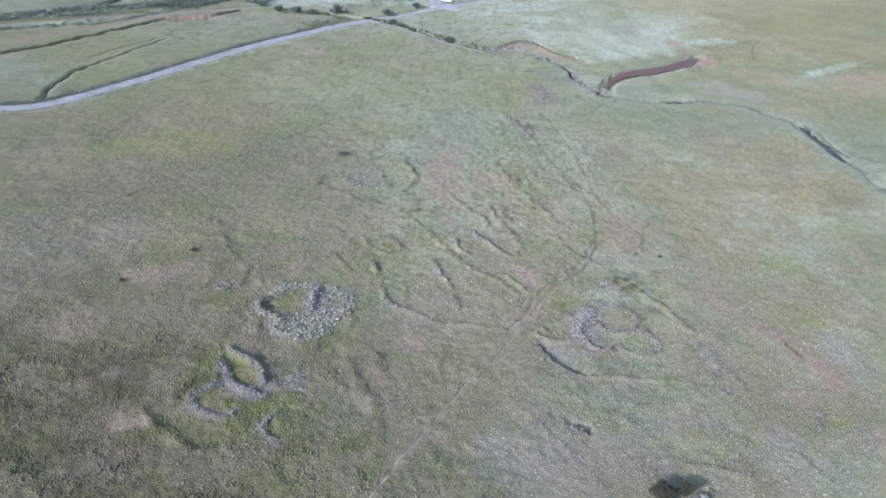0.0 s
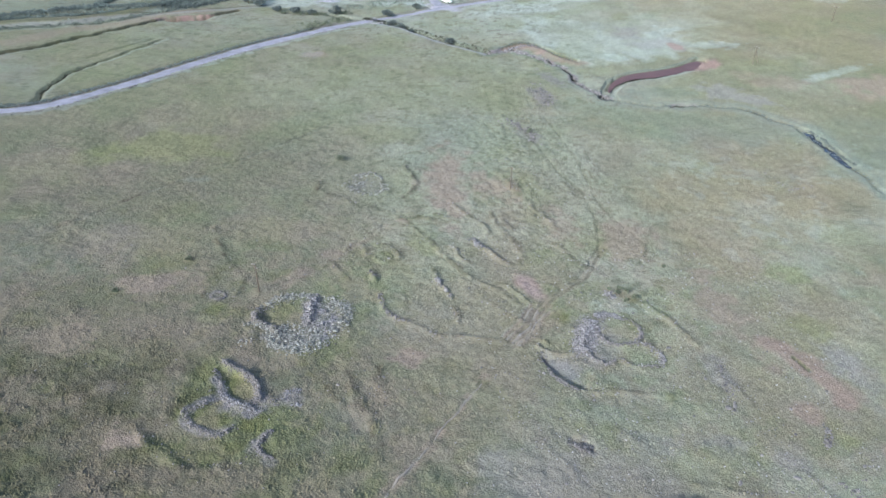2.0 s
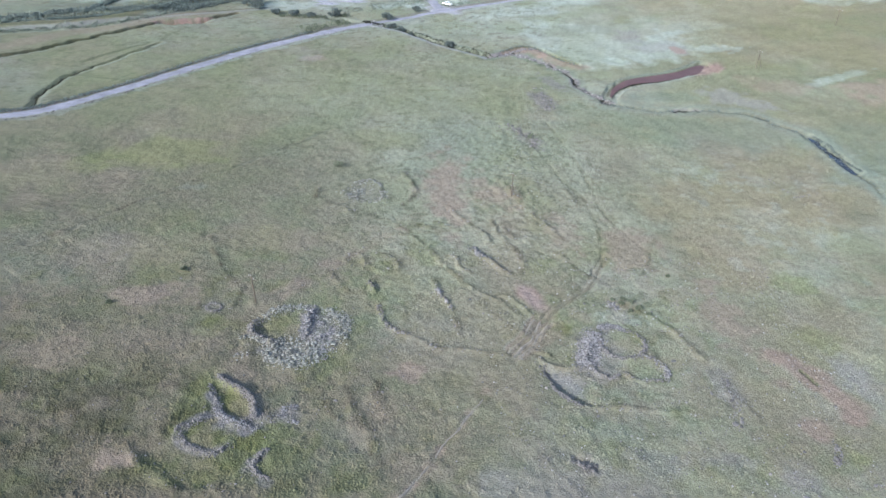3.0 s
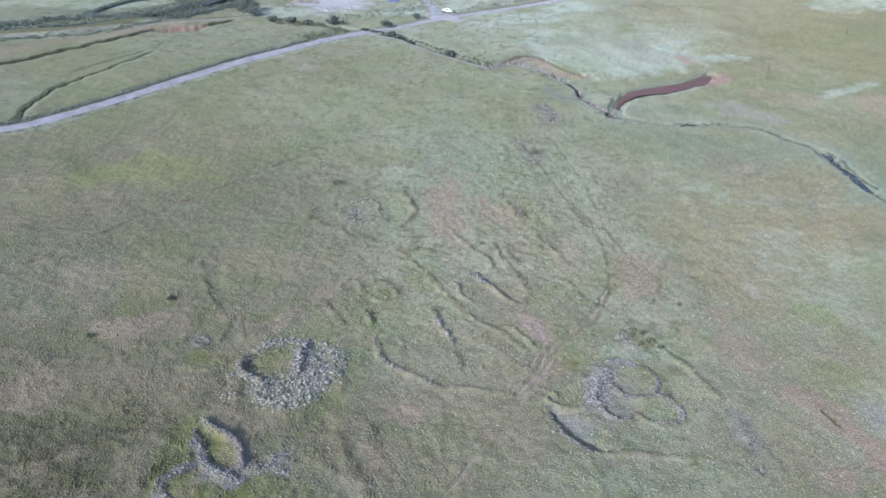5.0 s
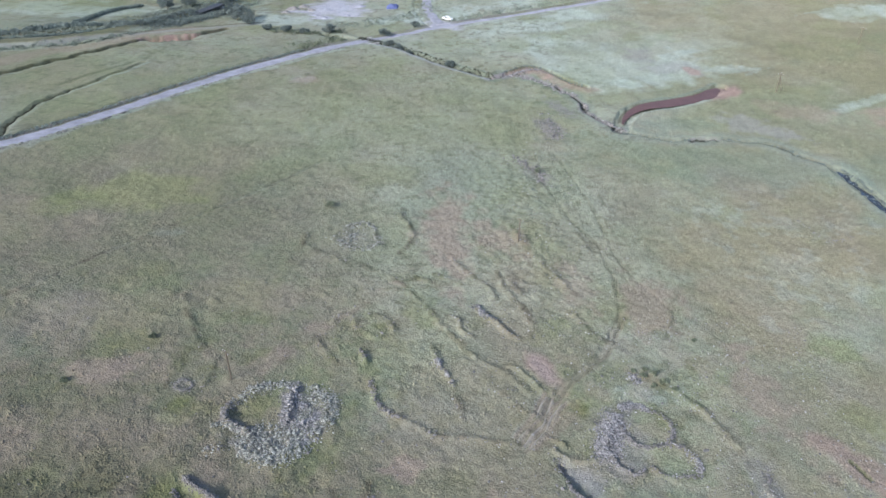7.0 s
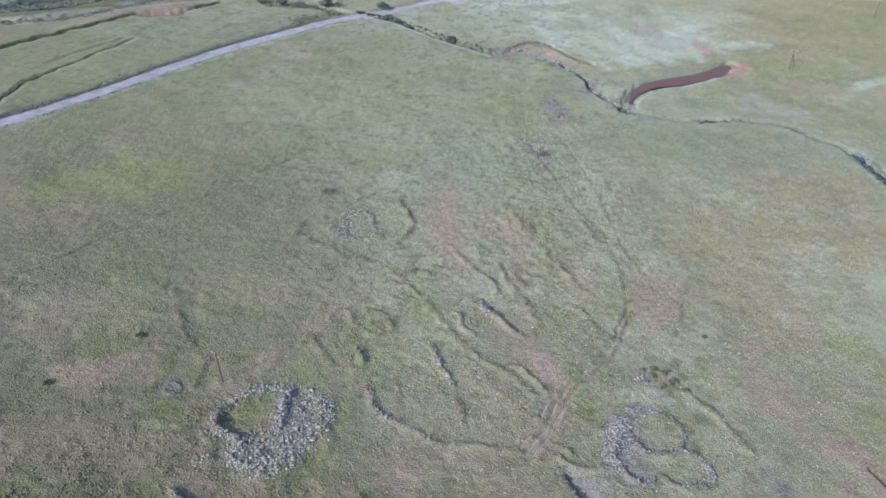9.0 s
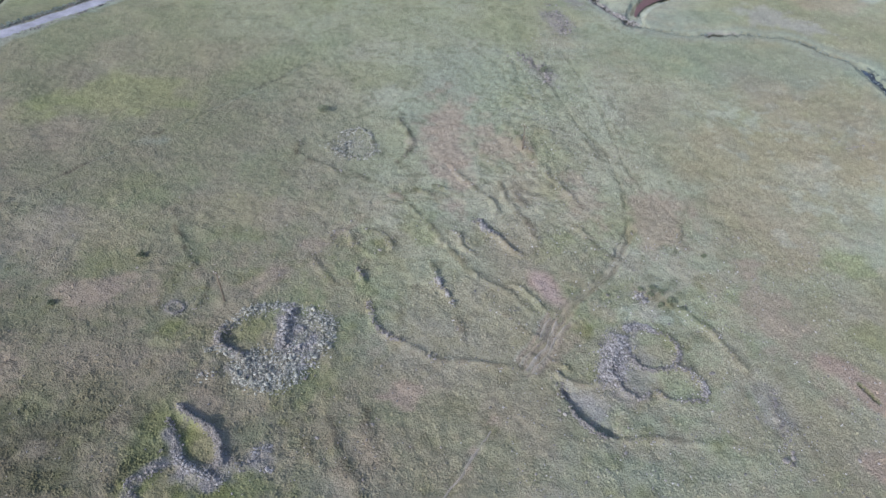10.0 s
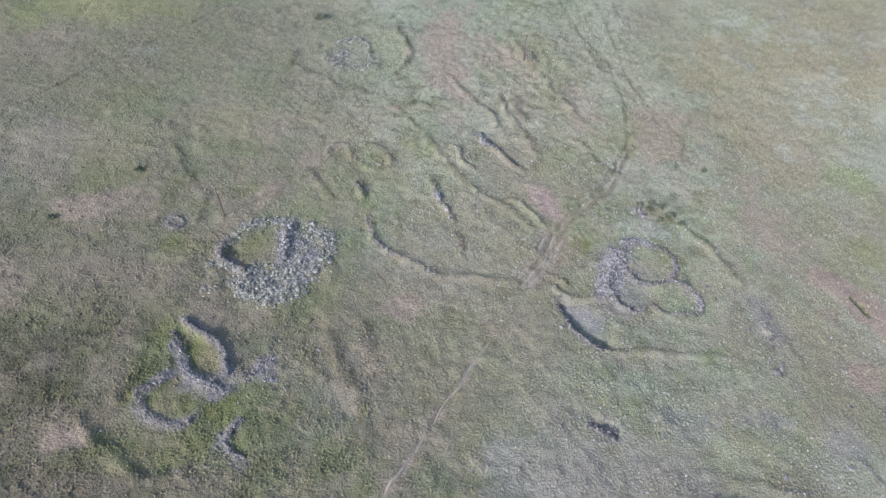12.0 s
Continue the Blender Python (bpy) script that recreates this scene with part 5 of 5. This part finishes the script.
for i, (x, y, h, w) in enumerate(((-77, 311, 3.4, 3.2), (-43.4, 300.8, 3.6, 3.2), (-22.1, 296.2, 3, 2.8), (-19.3, 286.7, 2.6, 2.4), (-15.8, 282.8, 2.8, 2.4), (-10.5, 309.6, 2.6, 2), (3.1, 264.3, 2.2, 2),
                                  (-114.3, 327.3, 3.4, 3.6), (-107.1, 334.5, 3.4, 3.6), (-79, 318, 5, 4.6), (-82.5, 315, 4, 3.6), (-93.9, 341, 3.4, 3.6), (-12, 278.5, 1.5, 1.5), (-86, 330, 3.2, 3.6), (-118, 336, 3.2, 3.6), (-60, 301, 2.2, 2.6), (-53, 299.5, 1.8, 2.2), (-68, 302.5, 2, 2.4))):
    shrub("tree" if h > 3.5 else "bush", "dark green tree on a stream bank" if h > 3.5 else "dark rounded bush near the gravel road", "tree" if h > 3.5 else "bush", x, y, h, w, 900, 0.28, M_LEAF_BLUE, seed=60 + i, group="stream bank trees" if h > 3.5 else "roadside bushes")


for i, (x, y, s) in enumerate(((43.7, 78, 0.9), (44.4, 77.4, 0.5), (48.5, 64.5, 0.6), (16.3, 84.2, 0.6), (15.6, 84.8, 0.4), (38.5, 92.3, 0.6), (52, 73, 0.5), (-15.5, 79, 0.4), (40, 63, 0.6), (46.5, 60.3, 0.8))):
    ob = new("boulder", STONES[i % 10])
    ob.location, ob.scale, ob.rotation_euler = (x, y, float(ground_at(x, y)[0]) + s * 0.15), (s * 1.2, s, s), (0.1, 0.05, i * 1.3)
    tagged(ob, "lone pale grey boulder lying in grass", "boulder", "lone boulders")


def scrub(name, label, lines, count, height, spread, leaf, mat, seed):
    """Low scrub that nobody could count, along lines."""
    rng = np.random.default_rng(seed)
    vs, fs, n = [], [], 0
    per = count // len(lines)
    for line, half in lines:
        p = scatter_line(line, half, per, rng)
        z = ground_at(p[:, 0], p[:, 1])
        for (x, y), zz in zip(p, z):
            h = height * rng.uniform(0.5, 1.3)
            v, f = leaf_cloud(rng, [(0, 0, h * 0.45, spread * rng.uniform(0.6, 1.2)), (spread * 0.5, 0, h * 0.6, spread * 0.6)], 20, leaf)
            vs.append(v + (x, y, zz))
            fs.append(f + n)
            n += len(v)
    return tagged(new(name, mesh_from(name, np.vstack(vs), np.vstack(fs), mat)), label, "scrub", kind="stuff")


SEEN = (RAIL[:, 0] > -188) & (RAIL[:, 1] < 352)
BANK_LINE = curve([(-175, 262), (-156.3, 275.9), (-147.7, 282.7), (-138.2, 293), (-126, 299.1), (-112.9, 300), (-103.1, 308.3), (-94, 318)], 2.0)
SIDE_HEDGE = curve([(-139, 294.9), (-138.2, 304.2), (-134.4, 320.8), (-126.8, 331.5)], 2.0)
WEST_SIDE = RAIL[SEEN] + np.array([4.5, -3.5])
EAST_SIDE = RAIL[SEEN] + np.array([-5.5, 4.5])
scrub("riverside_scrub", "dense dark scrub along an embankment", [(BANK_LINE, 1.7), (BANK_LINE + (-1.5, 1.2), 2.4), (SIDE_HEDGE, 1.0), (RAIL[SEEN] + (-1.4, 1.1), 0.9)], 1800, 1.0, 0.85, 0.26, M_SCRUB, 5)
THICKET = curve([(-126, 301), (-112, 306), (-104, 316), (-95, 330), (-90, 340)], 2.0)
scrub("rail_thicket", "tangled blue-green thicket beside the railway", [(THICKET, 4.0), (THICKET + (4, -5), 3.0)], 800, 0.9, 0.9, 0.26, M_LEAF_BLUE, 14)
scrub("reed_scrub", "pale blue-green reeds below an embankment", [(WEST_SIDE, 1.8), (EAST_SIDE, 2.4), (EAST_SIDE + (-4, 3), 2.6)], 1500, 0.6, 0.75, 0.22, M_REED, 12)
scrub("pool_scrub", "dark rushes along a pool bank", [(DARK_POOL + (1.3, 0.35), 0.3), (RED_BANK + (-0.3, 0.6), 0.5)], 260, 0.35, 0.32, 0.12, M_LEAF_BLUE, 13)
scrub("gully_scrub", "dark low scrub filling an eroded gully", [(GULLY_LONG[6:], 0.7), (GULLY_LONG[20:70], 0.6), (GULLY_BEND[:45], 0.3)], 800, 0.4, 0.42, 0.15, M_LEAF_DARK, 8)
scrub("verge_scrub", "grey-green weeds along the road verge", [(ROAD[36:108] + (-2.6, 1.9), 0.5), (ROAD[36:108] + (-3.0, 2.2), 0.8), (ROAD[36:108] + (-3.6, 2.7), 1.0)], 800, 0.5, 0.4, 0.15, M_SCRUB, 9)
scrub("roadside_scrub", "pale grey-green scrub below the gravel road", [(curve([(-56, 276), (-45, 288), (-36, 292)]), 4.5), (curve([(-66, 300), (-50, 299), (-38, 302)]), 1.6)], 200, 0.9, 0.9, 0.22, M_LEAF_PALE, 6)
scrub("weed_scrub", "pale blue-green weeds on rough ground by a yard", [(curve([(-42, 312), (-24, 318), (-10, 330), (-6, 346)]), 5.0), (curve([(4, 318), (30, 331), (70, 346)]), 3.5)], 420, 0.6, 0.7, 0.2, M_REED, 18)
# the scrub in DITCH_CUT is added only to darken it like shade
scrub("stream_scrub", "low dark scrub along the stream edge, also standing in for shade in a cut", [(STREAM_TOP[16:] + (0.9, 1.2), 0.4), (STREAM_TOP[16:] + (0.5, 0.7), 0.4), (STREAM_TOP, 0.8), (STREAM_MID, 0.7), (DITCH_CUT, 0.35)], 900, 0.5, 0.42, 0.14, M_LEAF_DARK, 7)
scrub("brook_scrub", "sparse green scrub along a shallow brook", [(STREAM_LOW, 0.7)], 160, 0.4, 0.4, 0.14, M_LEAF_BLUE, 17)

def strewn():
    """Loose stones lying about the hillside."""
    rng = np.random.default_rng(31)
    p = [np.column_stack([rng.uniform(8, 66, 4200), rng.uniform(52, 125, 4200)]), np.column_stack([rng.uniform(-60, 10, 900), rng.uniform(52, 130, 900)]),
         np.column_stack([rng.normal(22, 8, 1000), rng.uniform(110, 205, 1000)])]
    for points, height, half in BANKS:
        p.append(scatter_line(curve(points, 0.5), half * 1.6, int(10 * len(points)), rng))
    p = np.vstack(p)
    p = p[rng.random(len(p)) > 0.3]
    p = p[fractal(p[:, 0], p[:, 1], 6.0, 71, 3) + rng.uniform(-0.2, 0.2, len(p)) > 0.45]
    size = rng.uniform(0.1, 0.28, len(p)) * np.where(rng.random(len(p)) > 0.93, 1.8, 1.0)
    pale = (rng.random(len(p)) > 0.55) & (p[:, 0] > 0)
    tagged(new("pale_stones", rubble_mesh("pale_stones", p[pale], np.minimum(size[pale], 0.3), (0, 0, 0), M_GRANITE)), "pale grey stones lying loose in the grass", "stones", kind="stuff")
    p, size = p[~pale], size[~pale]
    verge = np.vstack([scatter_line(ROAD[36:114] + (-2.7, 2.0), 0.9, 1100, rng), scatter_line(ROAD[36:114] + (2.4, -1.8), 0.5, 300, rng)])
    bed = np.vstack([scatter_line(STREAM_MID[8:] + (0.5, 0.4), 0.9, 420, rng), scatter_line(RED_BANK[:16] + (0.6, -2.0), 1.4, 220, rng), scatter_line(STREAM_MID[8:34] + (-1.4, -0.8), 1.0, 160, rng)])
    tagged(new("stream_stones", rubble_mesh("stream_stones", bed, rng.uniform(0.2, 0.6, len(bed)), (0, 0, 0), M_RUBBLE_BRIGHT, 0.1)), "grey and lilac stones strewn along a stream bed", "stones", kind="stuff")
    tagged(new("verge_stones", rubble_mesh("verge_stones", verge, rng.uniform(0.15, 0.5, len(verge)), (0, 0, 0), M_RUBBLE, 0.2)), "dark graded stones heaped along the road edge", "stones", kind="stuff")
    tagged(new("loose_stones", rubble_mesh("loose_stones", p, size, (0, 0, 0), M_RUBBLE)), "small grey stones strewn through the grass", "stones", kind="stuff")


strewn()

# ---- built things far off ----
def railway_bridge():
    x, y = -97.5, 327.0
    z = float(hill(x, y)) + 1.6
    thing = empty("railway_bridge", x, y, z, "short dark railway bridge with side railings over a stream", "bridge")
    thing.rotation_euler = (0, 0, math.atan2(25, 14.5))
    bm = bmesh.new()
    box(bm, 0, 0, -0.5, 15, 3.6, 0.6, bevel=0.05)
    part("deck", bm, M_STEEL, thing)
    for s in (-1, 1):
        bm = bmesh.new()
        box(bm, s * 6.8, 0, -3.6, 1.2, 4.2, 3.1, 0.92, 0.06)
        part("abutment", bm, M_CONCRETE, thing)
        bm = bmesh.new()
        for k in range(9):
            box(bm, -7 + k * 1.75, s * 1.75, 0.1, 0.08, 0.08, 1.0)
        box(bm, 0, s * 1.75, 1.05, 14.6, 0.1, 0.1)
        box(bm, 0, s * 1.75, 0.6, 14.6, 0.06, 0.06)
        part("railing", bm, M_STEEL, thing)


def culvert():
    x, y = -27.0, 290.4
    z = float(ground_at(x, y)[0])
    thing = empty("road_culvert", x, y, z, "low concrete culvert carrying the gravel road", "culvert")
    thing.rotation_euler = (0, 0, math.atan2(10, 15))
    for s in (-1, 1):
        bm = bmesh.new()
        box(bm, 0, s * 3.0, -1.3, 5.0, 0.3, 1.5, 1.0, 0.04)
        part("headwall", bm, M_CONCRETE, thing)


def parked_car():
    x, y = 2.6, 319.6
    z = float(ground_at(x, y)[0])
    thing = empty("car", x, y, z, "white pickup car parked at the road junction", "car")
    thing.rotation_euler = (0, 0, radians(-38))
    bm = bmesh.new()
    box(bm, 0, 0, 0.42, 4.7, 1.75, 0.55, 0.97, 0.1)
    part("body", bm, M_WHITE, thing)
    bm = bmesh.new()
    box(bm, -0.1, 0, 0.95, 2.0, 1.6, 0.6, 0.8, 0.08)
    part("cab", bm, M_WHITE, thing)
    bm = bmesh.new()
    box(bm, -0.1, 0, 1.05, 1.86, 1.62, 0.36, 0.87)
    part("window", bm, m_glass, thing, "dark car glass")
    for sx in (-1.45, 1.45):
        for sy in (-0.8, 0.8):
            bm = bmesh.new()
            bmesh.ops.create_cone(bm, cap_ends=True, segments=16, radius1=0.36, radius2=0.36, depth=0.24, matrix=pose(sx, sy, 0.36, 90, 0, 0))
            wheel = part("wheel", bm, M_BLACK, thing)
            bm = bmesh.new()
            bmesh.ops.create_cone(bm, cap_ends=True, segments=12, radius1=0.2, radius2=0.17, depth=0.05, matrix=pose(sx, sy * 1.16, 0.36, 90, 0, 0))
            part("hub", bm, M_STEEL, wheel)


def tarpaulin():
    x, y = -21.3, 341.0
    z = float(ground_at(x, y)[0])
    bm = bmesh.new()
    bmesh.ops.create_grid(bm, x_segments=14, y_segments=14, size=1.0)
    rng = np.random.default_rng(9)
    for v in bm.verts:
        r = max(abs(v.co.x), abs(v.co.y))
        h = 1.3 * (1 - r**3) * (0.35 + 1.2 * float(value_noise(v.co.x * 4 + 9, v.co.y * 4, 1.0, 4)))
        v.co = Vector((v.co.x * 2.6 + rng.uniform(-0.1, 0.1), v.co.y * 2.6, max(h, -0.1)))
    part_mesh = bpy.data.meshes.new("tarpaulin")
    bm.to_mesh(part_mesh)
    bm.free()
    part_mesh.materials.append(M_BLUE)
    ob = new("tarpaulin_heap", part_mesh)
    ob.location = (x, y, z)
    tagged(ob, "crumpled blue tarpaulin over a heap on bare ground", "tarpaulin")


def gravel_heap(x, y, size, height, mat, label, seed):
    bm = bmesh.new()
    bmesh.ops.create_grid(bm, x_segments=16, y_segments=16, size=1.0)
    for v in bm.verts:
        r = math.hypot(v.co.x, v.co.y)
        lump = float(fractal(v.co.x * size + seed * 7, v.co.y * size, 1.6, seed, 3))
        v.co = Vector((v.co.x * size, v.co.y * size * 0.8, max(-0.15, height * (1 - r**1.3) * (0.5 + lump))))
    mesh = bpy.data.meshes.new("gravel_heap")
    bm.to_mesh(mesh)
    bm.free()
    mesh.materials.append(mat)
    ob = new("gravel_heap", mesh)
    ob.location = (x, y, float(ground_at(x, y)[0]))
    tagged(ob, label, "gravel heap", "gravel heaps")


for i, (x, y, s, h) in enumerate(((-64, 337, 3.0, 1.3), (-60, 341, 2.6, 1.1), (-56, 336, 2.0, 0.8), (-66, 331, 2.2, 0.8))):
    gravel_heap(x, y, s, h, M_RUBBLE, "grey gravel heap on bare ground", 41 + i)
for i, (x, y, s, h) in enumerate(((-49, 323, 2.0, 0.6), (-53, 326.5, 1.6, 0.5), (-40, 328, 1.8, 0.5), (-36, 343, 3, 0.9))):
    gravel_heap(x, y, s, h, M_ROAD, "low heap of pale crushed stone", 51 + i)
railway_bridge()
culvert()
parked_car()
tarpaulin()


# ---- grass tufts ----
def grass():
    rng = np.random.default_rng(77)
    places = []
    for x0, x1, y0, y1, density in ((-72, 0, 44, 100, 8.5), (0, 76, 44, 100, 6.0), (-85, 88, 100, 150, 4.5), (-105, 112, 150, 200, 2.4), (-135, 135, 200, 270, 0.8), (-170, 175, 270, 340, 0.3)):
        n = int((x1 - x0) * (y1 - y0) * density)
        places.append(np.column_stack([rng.uniform(x0, x1, n), rng.uniform(y0, y1, n)]))
    p = np.vstack(places)
    clump = fractal(p[:, 0], p[:, 1], 3.0, 15, 3)
    bald = np.maximum.reduce([ground_at(p[:, 0], p[:, 1], COVER[k]) * w for k, w in (("bare", 0.55), ("red", 0.8), ("gravel", 1.0), ("stony", 0.4))])
    keep = (rng.random(len(p)) > bald) & (clump + rng.uniform(-0.25, 0.25, len(p)) > 0.40)
    for line, half in ((ROAD, 3.7), (BRANCH, 3.0), (RED_POOL, 3.9), (DARK_POOL, 2.2), (FOOTPATH, 0.5), (TRACK, 0.9)):
        keep &= from_line(p[:, 0], p[:, 1], line, half + 1)[0] > half
    p, clump = p[keep], clump[keep]
    n = len(p)
    far = np.clip((p[:, 1] - 100) / 200, 0, 1)
    r = rng.uniform(0.08, 0.21, n) * (1 + 0.8 * far) * (0.7 + 0.7 * clump)
    dense = ground_at(p[:, 0], p[:, 1], COVER["dark"])
    h = rng.uniform(0.06, 0.22, n) * (0.5 + 0.9 * clump) * (0.95 + 0.05 * far) * (1 + 0.55 * dense) * np.where(rng.random(n) > 0.95, 1.5, 1.0)
    z = ground_at(p[:, 0], p[:, 1])
    turn = rng.uniform(0, 6.283, n)
    v = np.empty((n, 6, 3))
    for k in range(5):
        a = turn + 6.283 * k / 5
        rr = r * rng.uniform(0.7, 1.3, n)
        v[:, k] = np.column_stack([p[:, 0] + np.cos(a) * rr, p[:, 1] + np.sin(a) * rr, z - 0.04])
    v[:, 5] = np.column_stack([p[:, 0] + rng.normal(0, 0.35, n) * r, p[:, 1] + rng.normal(0, 0.35, n) * r, z + h])
    b = np.arange(n)[:, None] * 6
    f = np.concatenate([b + (k, (k + 1) % 5, 5) for k in range(5)], 0)
    v = v.reshape(-1, 3)
    mesh = mesh_from("grass_tufts", v, f, M_TUFT, True)
    paint_cover(mesh, v[:, 0], v[:, 1])
    tagged(new("grass_tufts", mesh), "short tussocky dry green grass", "grass", kind="stuff")



def tussocks():
    """Taller lone tussocks, thick in some places and rare in others."""
    rng = np.random.default_rng(78)
    p = np.vstack([np.column_stack([rng.uniform(-75, 45, 7500), rng.uniform(48, 130, 7500)]), np.column_stack([rng.uniform(-80, 45, 1800), rng.uniform(130, 175, 1800)]),
                   np.column_stack([rng.uniform(45, 75, 500), rng.uniform(55, 110, 500)]), np.column_stack([rng.normal(24, 7, 500), rng.uniform(125, 200, 500)])])
    keep = fractal(p[:, 0], p[:, 1], 11, 151, 3) + rng.uniform(-0.2, 0.2, len(p)) > 0.5
    for kind in ("bare", "red", "gravel"):
        keep &= rng.random(len(p)) > ground_at(p[:, 0], p[:, 1], COVER[kind])
    for line, half in ((ROAD, 4.5), (FOOTPATH, 0.7), (TRACK, 1.8)):
        keep &= from_line(p[:, 0], p[:, 1], line, half + 1)[0] > half
    p = p[keep]
    n, sides = len(p), 7
    r = rng.uniform(0.09, 0.2, n)
    h = r * rng.uniform(0.8, 1.5, n)
    z, turn = ground_at(p[:, 0], p[:, 1]), rng.uniform(0, 6.283, n)
    v = np.empty((n, 2 * sides + 1, 3))
    for k in range(sides):
        a = turn + 6.283 * k / sides
        low, high = r * rng.uniform(0.75, 1.2, n), r * rng.uniform(0.5, 0.95, n)
        v[:, k] = np.column_stack([p[:, 0] + np.cos(a) * low, p[:, 1] + np.sin(a) * low, z - 0.05])
        v[:, sides + k] = np.column_stack([p[:, 0] + np.cos(a + 0.4) * high, p[:, 1] + np.sin(a + 0.4) * high, z + h * rng.uniform(0.5, 0.95, n)])
    v[:, -1] = np.column_stack([p[:, 0], p[:, 1], z + h * rng.uniform(0.7, 1.1, n)])
    b = np.arange(n)[:, None] * (2 * sides + 1)
    f = []
    for k in range(sides):
        m = (k + 1) % sides
        f += [b + (k, m, sides + k), b + (m, sides + m, sides + k), b + (sides + k, sides + m, 2 * sides)]
    v = v.reshape(-1, 3)
    mesh = mesh_from("tussocks", v, np.concatenate(f, 0), M_TUFT, True)
    paint_cover(mesh, v[:, 0], v[:, 1])
    tagged(new("tussocks", mesh), "taller rough grass tussocks scattered over the slope", "grass", kind="stuff")


grass()
tussocks()
